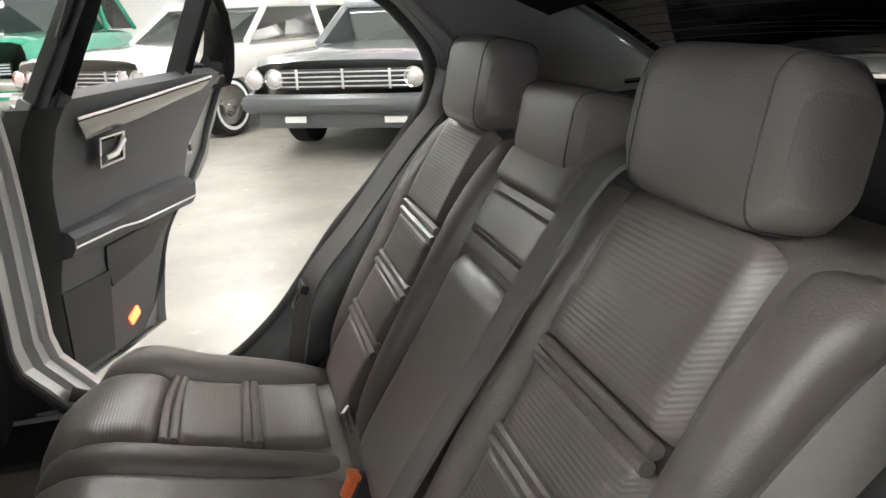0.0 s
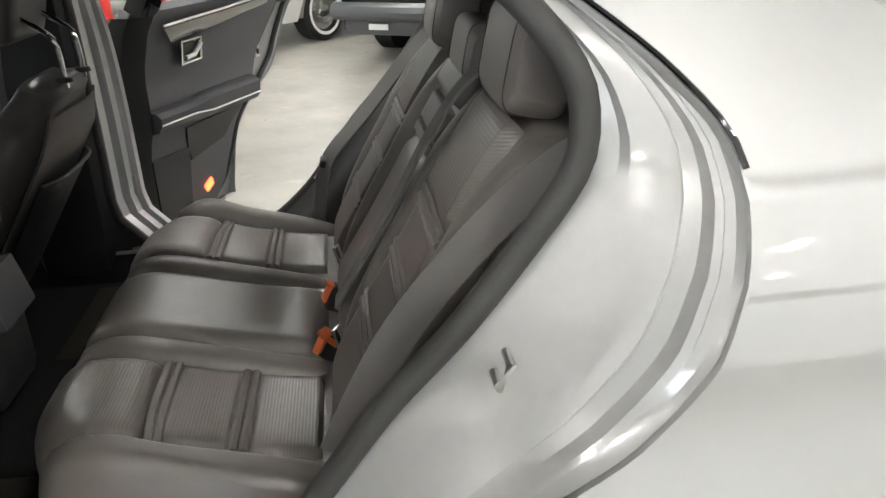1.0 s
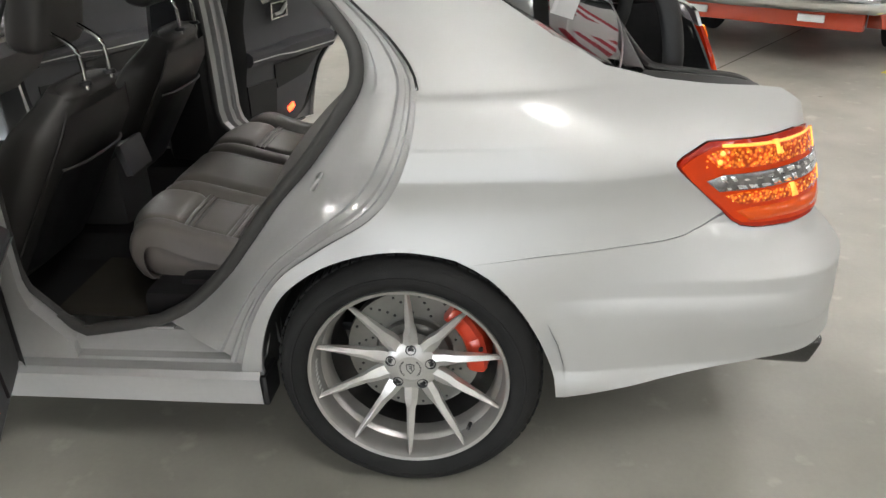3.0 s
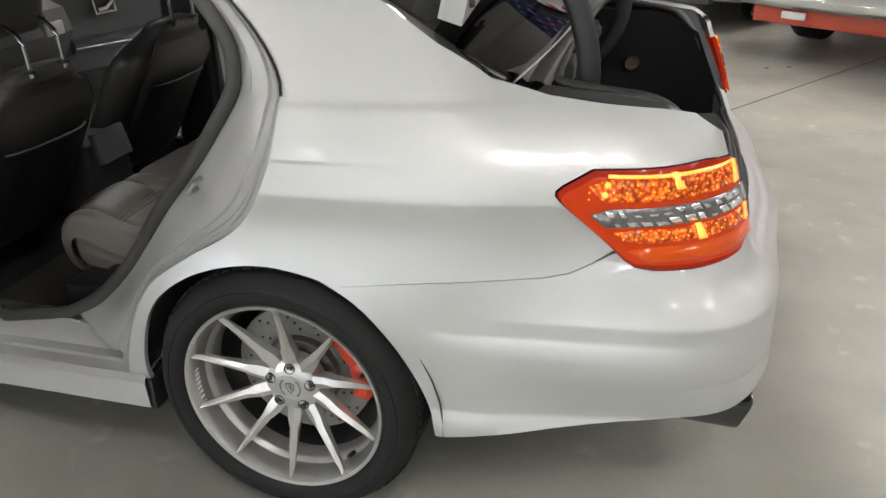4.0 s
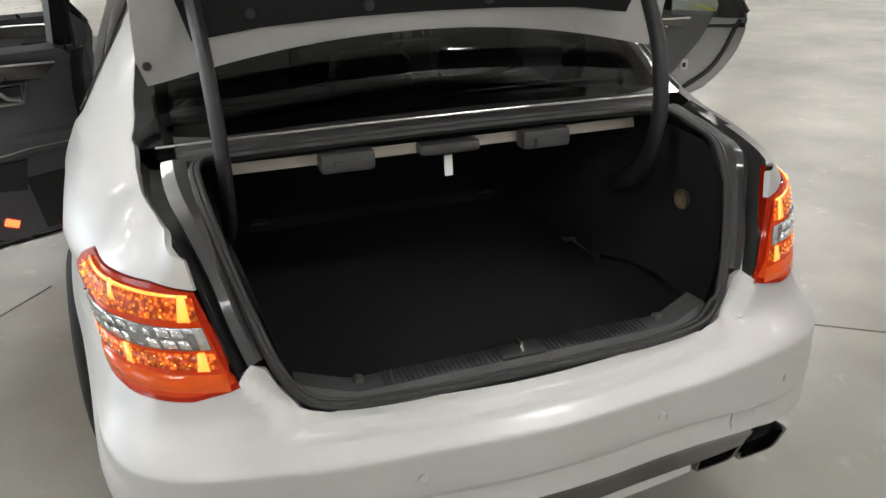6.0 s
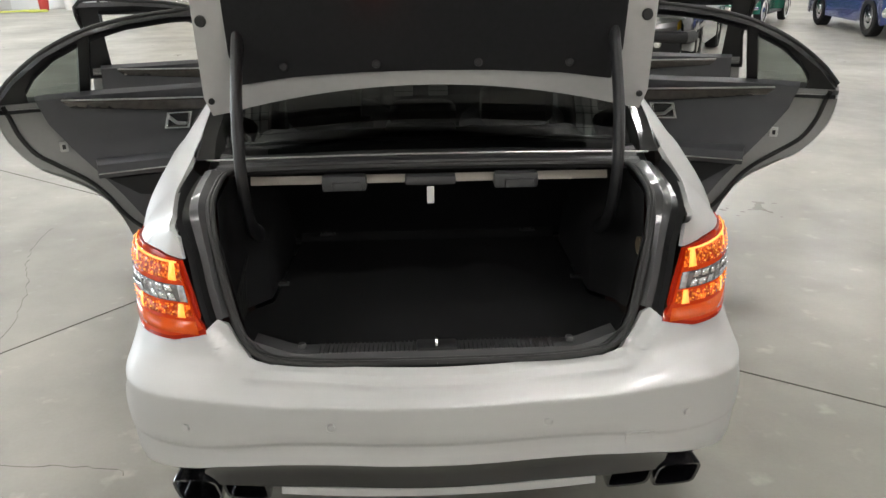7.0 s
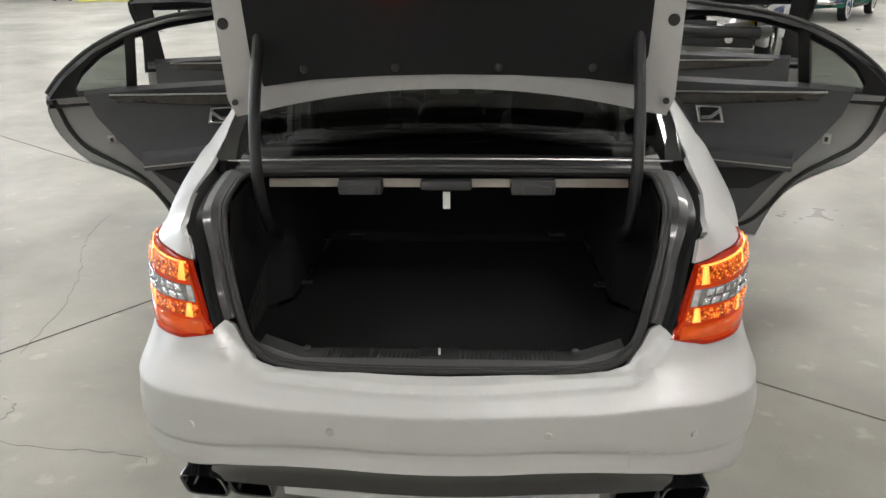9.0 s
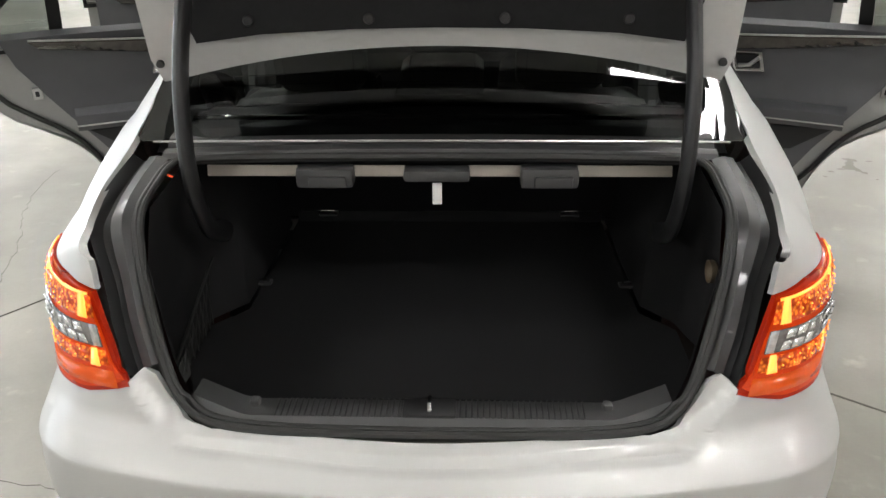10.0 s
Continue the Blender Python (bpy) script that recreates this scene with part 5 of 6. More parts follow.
strap("seat_belt", [SB(x, v, d) for x, v, d in ((-0.232, 0.87, 0.050), (-0.228, 0.80, 0.058), (-0.222, 0.66, 0.060), (-0.198, 0.50, 0.056), (-0.175, 0.32, 0.052), (-0.165, 0.15, 0.050))], 0.052, car)
part("belt_guide", rbox(0.075, 0.03, 0.022, 0.006, pose(-0.230, 1.222, 1.022, -30)), GREYP, car)
strap("seat_belt", [(-0.715, 1.13, 1.06), (-0.675, 1.19, 1.032), (-0.662, 1.262, 0.980), (-0.658, 1.345, 0.898), (-0.655, 1.425, 0.800), (-0.650, 1.475, 0.715), (-0.645, 1.53, 0.60)], 0.050, car, (0.25, 0.65, 0.72))
strap("seat_belt", [(0.675, 1.19, 1.05), (0.665, 1.29, 0.955), (0.625, 1.44, 0.79), (0.583, 1.548, 0.678), (0.60, 1.58, 0.55), (0.63, 1.59, 0.47)], 0.05, car, (0.7, 0.5, 0.2))
tg = part("belt_tongue", rbox(0.06, 0.018, 0.022, 0.006, pose(0.573, 1.562, 0.675, 20)), BLACKP, car)
part("tongue_plate", tube([(0.563, 1.572, 0.665), (0.563, 1.587, 0.63), (0.583, 1.587, 0.63), (0.583, 1.572, 0.665)], 0.004, 6), CHROME, tg)
for x, y, z, rz in ((0.022, 1.522, 0.532, 10), (-0.185, 1.535, 0.520, -35)):
    bk = part("buckle", rbox(0.034, 0.075, 0.06, 0.008, pose(x, y, z - 0.018, 28, 0, rz)), BLACKP, car)
    part("release_button", rbox(0.028, 0.016, 0.046, 0.003, pose(x, y + 0.030, z + 0.004, 28, 0, rz)), BUCK, bk, "orange release button")
    part("button_top", rbox(0.028, 0.05, 0.008, 0.003, pose(x, y + 0.012, z + 0.016, 28, 0, rz)), BUCK, bk)
for x in (-0.225, 0.19):
    part("anchor", tube([(x, 1.53, 0.53), (x, 1.54, 0.57), (x + 0.02, 1.53, 0.57), (x + 0.02, 1.52, 0.53)], 0.004, 6), SATIN, car)


def front_seat(c, dy):
    back = lambda v: (2.42 - 0.34 * v, 0.42 + 0.56 * v)
    rings = []
    for v in np.linspace(0, 1, 24):
        y, z = back(v)
        w = 0.250 + 0.022 * math.sin(math.pi * v) - 0.105 * ss(v, 0.80, 1.0)
        d = 0.082 - 0.040 * ss(v, 0.72, 1.0)
        rings.append([(c + math.copysign(abs(math.cos(a)) ** 0.45, math.cos(a)) * w, y + math.copysign(abs(math.sin(a)) ** 0.6, math.sin(a)) * d + 0.02 * math.cos(a) ** 2, z + 0.02 * math.sin(a)) for a in np.linspace(0, 2 * math.pi, 33)[:-1]])
    st = part("front_seat", loft(rings, True, True), FRONTL, car, "black leather front seat seen from behind", sharp=50)
    cap = [[(c + 0.145 * math.cos(a), 2.085 + 0.048 * math.sin(a) + 0.004 * k, 0.955 + h) for a in np.linspace(0, 2 * math.pi, 29)[:-1]] for h, k in ((0.0, 0),)]
    for h, q in ((0.0, 1.0), (0.016, 0.97), (0.028, 0.86), (0.034, 0.6), (0.035, 0.2)):
        cap.append([(c + q * 0.145 * math.copysign(abs(math.cos(a)) ** 0.6, math.cos(a)), 2.085 + q * 0.050 * math.sin(a), 0.962 + h) for a in np.linspace(0, 2 * math.pi, 29)[:-1]])
    part("seat_top", loft(cap, True, True), FRONTL, st, sharp=60)
    face = lambda u, v, o: Vector((c + u, back(v)[0] - (0.083 - 0.040 * ss(v, 0.72, 1.0)) - o, back(v)[1]))
    part("back_shell", loft([[face(u * (0.215 - 0.05 * ss(v, 0.7, 0.95)), v, 0.004 + 0.012 * (1 - u * u)) for u in np.linspace(-1, 1, 11)] for v in np.linspace(0.02, 0.90, 18)]), LEATHER2, st, "smooth black seat back panel")
    rows = []
    for v in np.linspace(0.03, 0.62, 12):
        rows.append([face(u * 0.175, v, 0.016 + (0.020 + 0.02 * v) * (1 - abs(u) ** 4)) for u in np.linspace(-1, 1, 15)])
    part("map_pocket", loft(rows), BLACKP, st, "black seat-back pocket")
    part("pocket_hem", tube([p + Vector((0, -0.002, 0)) for p in rows[-1]], 0.005, 6), LEATHER2, st)
    for k in (-1, 1):
        part("seam", tube([face(k * (0.222 - 0.05 * ss(v, 0.7, 0.95)), v, 0.001) for v in np.linspace(0.02, 0.92, 16)], 0.003, 5), LEATHER2, st)
    part("seat_cushion", rbox(0.50, 0.50, 0.14, 0.05, pose(c, 2.62, 0.45), seg=3), FRONTL, st)
    for sx in (-0.0715, 0.0715):
        part("headrest_post", tube(smooth_line([(c + sx, 2.04, 0.975), (c + sx, 2.042, 1.06), (c + sx, 2.055, 1.095), (c + sx, 2.12, 1.14)], 12), 0.0065, 10), CHROME, st)
        part("post_collar", rev([(0.008, 0.012), (0.018, 0.010), (0.021, 0.0)], 20, pose(c + sx, 2.042, 0.989, 0, -90, 0)), BLACKP, st)
    part("headrest", rbox(0.27, 0.11, 0.19, 0.05, pose(c, 2.155, 1.175, 14), seg=5), FRONTL, st)
    st.location = (0, dy, -0.025)


front_seat(-0.362, 0.035)
front_seat(0.452, 0.092)
part("steering_wheel", tube([(-0.40 + 0.18 * math.cos(a), 2.86 - 0.06 * math.sin(a), 0.88 + 0.17 * math.sin(a)) for a in np.linspace(0, 2 * math.pi, 40)], 0.014, 8), BLACKP, car)

# ---- the hall ----
def concrete(name, col):
    m = bpy.data.materials.new(name)
    m.use_nodes = True
    nt = m.node_tree
    b = nt.nodes["Principled BSDF"]
    N, L = nt.nodes.new, nt.links.new
    tc = N("ShaderNodeTexCoord")

    def noise(scale, detail, lo, hi, a, z_):
        n, r = N("ShaderNodeTexNoise"), N("ShaderNodeMapRange")
        n.inputs["Scale"].default_value, n.inputs["Detail"].default_value = scale, detail
        for key, val in (("From Min", lo), ("From Max", hi), ("To Min", a), ("To Max", z_)):
            r.inputs[key].default_value = val
        L(tc.outputs["Object"], n.inputs["Vector"])
        L(n.outputs["Fac"], r.inputs["Value"])
        return r.outputs["Result"]

    def times(a, b_):
        k = N("ShaderNodeMath")
        k.operation = "MULTIPLY"
        L(a, k.inputs[0])
        L(b_, k.inputs[1])
        return k.outputs[0]
    big = noise(0.5, 3, 0.3, 0.7, 0.64, 1.20)
    mid = noise(2.4, 5, 0.3, 0.7, 0.86, 1.12)
    fine = noise(60, 2, 0.0, 1.0, 0.95, 1.05)
    scuff = noise(8, 5, 0.62, 0.74, 1.0, 1.3)
    tot = times(times(big, mid), times(fine, scuff))
    v = N("ShaderNodeVectorMath")
    v.operation = "SCALE"
    v.inputs[0].default_value = col
    L(tot, v.inputs["Scale"])
    L(v.outputs["Vector"], b.inputs["Base Color"])
    L(times(noise(1.1, 2, 0.0, 1.0, 0.5, 1.4), noise(9, 2, 0.0, 1.0, 0.30, 0.46)), b.inputs["Roughness"])
    bp = N("ShaderNodeBump")
    bp.inputs["Strength"].default_value, bp.inputs["Distance"].default_value = 0.05, 0.0006
    L(noise(90, 3, 0.0, 1.0, 0.0, 1.0), bp.inputs["Height"])
    L(bp.outputs["Normal"], b.inputs["Normal"])
    return m


FLOORM = concrete("polished_concrete", (0.335, 0.325, 0.286))
WALLM = mat("painted_wall", (0.56, 0.56, 0.55), 0.7, 0, 0.06, 1.5, 0.2, 60)
CEILM = mat("ceiling_white", (0.60, 0.60, 0.58), 0.8, 0, 0.06, 2.0)
JOINT = mat("floor_joint", (0.10, 0.095, 0.08), 0.8, 0, 0.3, 12)
X0, X1, Y0, Y1 = -19.5, 16.0, -22.0, 29.0


def box(name, lo, hi, m, label="", kind="structure", parent=None, bev=0.0):
    c = [(a + b) / 2 for a, b in zip(lo, hi)]
    ob = part(name, rbox(*[b - a for a, b in zip(lo, hi)], bev, pose(*c)), m, parent, "")
    if parent is None:
        tagged(ob, label, "", "", kind)
    return ob


floor = box("floor", (X0, Y0, -0.2), (X1, Y1, 0.0), FLOORM, "polished grey-beige concrete floor with cracks and saw joints")
box("wall_north", (X0, Y1, 0), (X1, Y1 + 0.2, CEIL), WALLM, "pale grey painted hall wall")
# south wall is never in view; made dark so upright paint mirrors less light
box("wall_south", (X0, Y0 - 0.2, 0), (X1, Y0, CEIL), mat("unseen_dark_wall", (0.16, 0.16, 0.155), 0.7, 0, 0.08, 1.5), "unseen dark grey wall, added to darken reflections in the car's tail")
ww = box("wall_west", (X0 - 0.2, Y0, 4.2), (X0, Y1, CEIL), WALLM, "pale grey painted hall wall with two open gateways")
for y0, y1 in ((Y0, -3.0), (5.0, 12.0), (20.0, Y1)):
    box("wall_piece", (X0 - 0.2, y0, 0), (X0, y1, 4.2), WALLM, parent=ww)
for yc, w, pw_ in ((1.0, 8.0, 350), (16.0, 8.0, 1500)):
    ld = bpy.data.lights.new("gateway_daylight", "AREA")
    ld.shape, ld.size, ld.size_y, ld.energy, ld.color = "RECTANGLE", w, 4.1, pw_, (0.86, 0.93, 1.0)
    lo_ = new("gateway_daylight", ld)
    lo_.matrix_world = look((X0 - 0.05, yc, 2.1), (0, yc, 2.1))
box("wall_east", (X1, Y0, 0), (X1 + 0.2, Y1, CEIL), WALLM, "pale grey painted hall wall")
box("ceiling", (X0, Y0, CEIL), (X1, Y1, CEIL + 0.2), CEILM, "white hall ceiling")
GLOW = mat("tube_diffuser", (0.9, 0.9, 0.88), 0.4, emit=(1.0, 0.985, 0.958), estr=58.0)
sb_ = part("ceiling_light", rbox(1.36, 0.50, 0.06, 0.01), WHITE)
part("diffuser", rbox(1.28, 0.42, 0.02, 0.005, pose(0, 0, -0.04)), GLOW, sb_)
for dx in (-0.5, 0.5):
    part("hanger", tube([(dx, 0, 0.03), (dx, 0, 0.352)], 0.006, 6), SATIN, sb_)
tagged(sb_, "lit white rectangular ceiling light", "lamp", "ceiling lights")
for i, (x, y) in enumerate(STRIPS):
    if i:
        copy_thing(sb_, pose(x, y, CEIL - 0.35))
sb_.matrix_basis = pose(*STRIPS[0], CEIL - 0.35)
# saw joints and cracks
jb = bmesh.new()
for (a, b) in (((-6.82, -4.92), (-1.20, 2.34)), ((-8.0, 8.15), (-1.5, 3.32)), ((1.0, 1.30), (6.0, -2.22))):
    d = (Vector((*b, 0)) - Vector((*a, 0)))
    rbox(d.length, 0.008, 0.002, 0, Matrix.Translation(((a[0] + b[0]) / 2, (a[1] + b[1]) / 2, 0.0012)) @ pose(0, 0, 0, 0, 0, math.degrees(math.atan2(d.y, d.x))), jb)
tagged(part("floor_joint", jb, JOINT, None), "dark saw-cut joints in the concrete", "", "", "structure")
cb = bmesh.new()
rc = random.Random(4)
for (a, b, n) in (((-2.30, 0.93), (-1.05, 0.50), 40), ((-2.35, 3.2), (-1.95, 1.35), 36), ((-1.95, 1.25), (-1.70, 0.74), 24), ((1.5, 0.2), (3.4, 0.9), 24)):
    P = []
    for i in range(n + 1):
        t = i / n
        P.append(Vector((a[0] + (b[0] - a[0]) * t + 0.06 * math.sin(5.1 * t + a[0]) + rc.uniform(-0.010, 0.010), a[1] + (b[1] - a[1]) * t + 0.05 * math.sin(7.3 * t + a[1]) + rc.uniform(-0.010, 0.010), 0.0015)))
    loft([[p + Vector((-0.0018, 0.0018, 0)), p + Vector((0.0018, -0.0018, 0))] for p in P], bm=cb)
tagged(part("floor_crack", cb, JOINT, None), "thin branching cracks in the concrete", "", "", "structure")
YEL = mat("yellow_line_paint", (0.75, 0.66, 0.05), 0.6, 0, 0.3, 9)
for k, (x, y, l, rz) in enumerate(((3.75, -2.0, 0.55, -42), (5.6, -3.3, 0.4, -42), (8.9, 5.3, 1.2, -20), (7.0, 8.6, 1.0, 75))):
    ob = tagged(part("floor_marking", rbox(l, 0.10, 0.003, 0, pose(x, y, 0.002, 0, 0, rz)), YEL), "worn yellow paint mark on the floor", "", "", "structure")

# flag hung from the ceiling
fy0, fy1, fz0, fz1 = -4.5, 0.0, 2.75, 5.25
fcl = [mat("flag_red", (0.45, 0.015, 0.03), 0.8, 0, 0.1, 9), mat("flag_white", (0.75, 0.75, 0.74), 0.8, 0, 0.06, 9), mat("flag_blue", (0.015, 0.025, 0.12), 0.8, 0, 0.1, 9)]
wav = lambda y, z: 10.4 - 0.02 * math.sin(y * 4 + z)
def cloth(a, b, c, d, off=0.0):
    return loft([[(wav(y, z) - off, y, z) for z in (c, d)] for y in np.linspace(a, b, 30)])
flag = tagged(part("flag", cloth(fy0, fy1, fz0, fz1), fcl[1], None), "large red and white striped flag hung from the ceiling", "flag")
for k in range(0, 13, 2):
    h = (fz1 - fz0) / 13
    part("stripe", cloth(fy0, fy1 if k < 6 else fy1, fz0 + k * h, fz0 + (k + 1) * h, 0.004), fcl[0], flag)
for y in (fy0 + 0.05, (fy0 + fy1) / 2, fy1 - 0.05):
    part("cord", tube([(10.4, y, fz1 - 0.02), (10.4, y, CEIL)], 0.004, 6), BLACKP, flag)
canton = part("canton", cloth(fy1 - 1.8, fy1, fz0 + 6 * (fz1 - fz0) / 13, fz1, 0.008), fcl[2], flag, "dark blue field with white stars")
for i in range(9):
    for j in range(6 if i % 2 == 0 else 5):
        y, z = fy1 - 0.15 - 0.3 * j - (0.15 if i % 2 else 0), fz1 - 0.14 - 0.137 * i
        st = bmesh.new()
        st.faces.new([st.verts.new((wav(y, z) - 0.012, y + (0.05 if q % 2 == 0 else 0.02) * math.sin(q * math.pi / 5), z + (0.05 if q % 2 == 0 else 0.02) * math.cos(q * math.pi / 5))) for q in range(10)])
        part("star", fin(st, False), fcl[1], canton)

# doors and fittings on the far wall
DOORG = mat("grey_steel_door", (0.33, 0.33, 0.33), 0.5, 0, 0.08, 3)
REDP = mat("red_paint", (0.55, 0.03, 0.02), 0.4, 0, 0.12, 8)
PANELW = mat("white_panel_door", (0.70, 0.71, 0.71), 0.45, 0, 0.06, 2)
dr = box("door_1", (-18.3, Y1 - 0.08, 0), (-16.9, Y1, 2.2), DOORG, "grey steel personnel door")
gd = box("door_2", (-14.6, Y1 - 0.06, 0), (-9.6, Y1, 4.2), PANELW, "white sectional overhead door")
for k in range(7):
    box("panel", (-14.55, Y1 - 0.10, 0.03 + 0.6 * k), (-9.65, Y1 - 0.061, 0.59 + 0.6 * k), PANELW, parent=gd, bev=0.012)
gd2 = box("door_3", (-8.3, Y1 - 0.06, 0), (-3.3, Y1, 4.2), PANELW, "white sectional overhead door")
for k in range(7):
    box("panel", (-8.25, Y1 - 0.10, 0.03 + 0.6 * k), (-3.35, Y1 - 0.061, 0.59 + 0.6 * k), PANELW, parent=gd2, bev=0.012)
for x, y, h in ((-18.9, 27.8, 4.5), (7.95, 4.15, 1.25)):
    pb = part("bollard", rev([(0.11, 0), (0.11, h - 0.04), (0.09, h), (0.0001, h + 0.01)], 24, pose(x, y, 0, 0, -90, 0)), REDP)
    tagged(pb, "red painted steel post standing on the floor", "post")
    part("base_plate", rbox(0.3, 0.3, 0.015, 0.004, pose(x, y, 0.008)), REDP, pb)
pw = tagged(part("pressure_washer", tube([(-15.8, 27.9, 0.1), (-15.7, 27.9, 0.5), (-15.4, 27.9, 1.25)], 0.03, 8), BLACKP), "orange pressure washer on a black trolley", "washer")
part("motor", rbox(0.5, 0.4, 0.35, 0.06, pose(-15.45, 27.8, 1.15)), mat("washer_orange", (0.75, 0.14, 0.04), 0.4), pw)
part("pump", rbox(0.6, 0.5, 0.4, 0.08, pose(-15.3, 27.7, 0.25)), BLACKP, pw)
for dx in (-0.3, 0.3):
    part("wheel", rev([(0.0001, 0.05), (0.16, 0.05), (0.18, 0.0), (0.16, -0.05), (0.0001, -0.05)], 20, pose(-15.3 + dx, 27.6, 0.18)), RUBBER, pw)
hs = smooth_line([(-15.2, 27.8, 1.0), (-14.9, 27.5, 0.5), (-14.6, 27.3, 0.06), (-14.2, 27.0, 0.03), (-13.5, 27.4, 0.03), (-13.0, 27.0, 0.03), (-12.6, 27.3, 0.03), (-13.6, 27.6, 0.03), (-12.8, 27.7, 0.03)], 50)
tagged(part("garden_hose", tube(hs, 0.028, 8), mat("hose_yellow", (0.62, 0.66, 0.12), 0.5)), "yellow-green hose coiled on the floor", "hose")
for x, c, nm in ((-13.1, (0.5, 0.05, 0.04), "red"), (-12.2, (0.75, 0.74, 0.7), "white")):
    bk_ = tagged(part("bucket", rev([(0.0001, 0.02), (0.15, 0.0), (0.18, 0.42), (0.19, 0.42), (0.185, 0.38)], 24, pose(x, 28.2, 0, 0, -90, 0)), mat("bucket_" + nm, c, 0.4)), nm + " plastic bucket standing by the wall", "bucket")
stand = tagged(part("spare_wheel", rev([(0.15, -0.11), (0.24, -0.12), (0.33, -0.11), (0.36, -0.06), (0.36, 0.06), (0.33, 0.11), (0.24, 0.12), (0.22, 0.06), (0.0001, 0.03)], 40, pose(-7.55, 18.4, 1.28, 0, 0, -100)), TYREM), "dark tyre with a steel rim on a display stand", "wheel")
part("rim", rev([(0.0001, 0.05), (0.07, 0.06), (0.2, 0.045), (0.235, 0.08)], 24, pose(-7.55, 18.4, 1.28, 0, 0, -100)), SATIN, stand)
part("stand_pole", tube([(-7.55, 18.45, 0.0), (-7.55, 18.45, 1.1)], 0.04, 8), BLACKP, stand)
part("stand_foot", rbox(0.5, 0.5, 0.03, 0.01, pose(-7.55, 18.45, 0.015)), BLACKP, stand)


# ---- parked classic cars ----
def parked(label, x, y, head, L, W, H, hood, col, roof=None, deck=None, cab=(0.15, -0.30), wheel_r=0.33, white=False, lamps=2, front="bar", open_top=False, bumper=None):
    """A parked car: nose along the heading (degrees, 0 = +x). Local x forward, y left."""
    P = mat("paint_" + label.split()[0], col, 0.25, 0.1, 0.05, 3, coat=1.0)
    R = P if roof is None else mat("roof_" + label.split()[0], roof, 0.45, 0, 0.06, 3)
    B = CHROME if bumper is None else mat("bumper_" + label.split()[0], bumper, 0.35, 0.3)
    deck = deck or hood
    M = pose(x, y, 0, 0, 0, head)
    l2, w2, zb = L / 2, W / 2, 0.26
    wb = L * 0.29
    rings = []
    for t in np.linspace(-1, 1, 33):
        xx = t * l2
        end = max(0, (abs(t) - 0.86) / 0.14)
        w = w2 * (1 - 0.10 * end ** 2 - 0.02 * t * t)
        top = (hood if t > 0 else deck) - 0.05 * abs(t) ** 3 - 0.05 * end ** 3
        z0 = zb + 0.06 * end
        ring = []
        for (a, b) in ((-1, 0.0), (-1.0, 0.18), (-1.01, 0.5), (-1.0, 0.80), (-0.95, 0.95), (-0.8, 1.0), (-0.4, 1.03), (0, 1.035), (0.4, 1.03), (0.8, 1.0), (0.95, 0.95), (1.0, 0.80), (1.01, 0.5), (1.0, 0.18), (1, 0)):
            ring.append((xx, a * w, z0 + (top - z0) * b))
        # arches rise over the wheels
        for cx in (wb, -wb):
            dd = abs(xx - cx)
            if dd < wheel_r * 1.18:
                zz = math.sqrt(max(0, (wheel_r * 1.18) ** 2 - dd * dd)) + wheel_r * 0.9
                for i in (0, 1, -1, -2):
                    if ring[i][2] < zz:
                        ring[i] = (ring[i][0], ring[i][1], zz)
        rings.append(ring)
    b = loft(rings, False, False)
    bmesh.ops.holes_fill(b, edges=[e for e in b.edges if e.is_boundary], sides=0)
    b.transform(M)
    root = tagged(part("parked_car", fin(b), P, None, "", sharp=30), label, "car", "parked classic cars")
    c0, c1 = cab[0] * L, cab[1] * L
    if not open_top:
        gl = [[(c0 + 0.28, k * w2 * 0.88, hood), (c0 - 0.28, k * w2 * 0.74, H - 0.04), (c1 + 0.30, k * w2 * 0.74, H - 0.04), (c1 - 0.30, k * w2 * 0.88, deck)] for k in (-1, -0.5, 0, 0.5, 1)]
        bm = loft(gl)
        bmesh.ops.holes_fill(bm, edges=[e for e in bm.edges if e.is_boundary], sides=0)
        bm.transform(M)
        part("glasshouse", fin(bm), mat("car_glass_" + label.split()[0], (0.05, 0.06, 0.06), 0.05, coat=1.0), root, sharp=20)
        rf = rbox(c0 - c1 - 0.40, W * 0.78, 0.09, 0.04, pose((c0 + c1) / 2, 0, H - 0.03), seg=3)
        rf.transform(M)
        part("roof", rf, R, root)
        for k in (-1, 1):
            for pts in ([(c0 + 0.28, k * w2 * 0.89, hood), (c0 - 0.28, k * w2 * 0.755, H - 0.03)], [(c1 - 0.30, k * w2 * 0.89, deck), (c1 + 0.30, k * w2 * 0.755, H - 0.03)], [((c0 + c1) / 2, k * w2 * 0.90, hood), ((c0 + c1) / 2, k * w2 * 0.76, H - 0.03)]):
                part("pillar", tube([M @ Vector(p) for p in pts], 0.04, 8), R, root)
    for cx in (wb, -wb):
        for k in (-1, 1):
            F = M @ pose(cx, k * (w2 - 0.10), wheel_r) @ pose(0, 0, 0, 0, 0, 90 * k)
            wl = part("wheel", rev([(wheel_r * 0.62, 0.07), (wheel_r * 0.66, 0.10), (wheel_r * 0.92, 0.10), (wheel_r, 0.07), (wheel_r, -0.11), (wheel_r * 0.6, -0.12)], 40, F), TYREM, root)
            part("hub_cap", rev([(0.0001, 0.10), (wheel_r * 0.2, 0.095), (wheel_r * 0.25, 0.07), (wheel_r * 0.5, 0.085), (wheel_r * 0.62, 0.075)], 32, F), CHROME, wl)
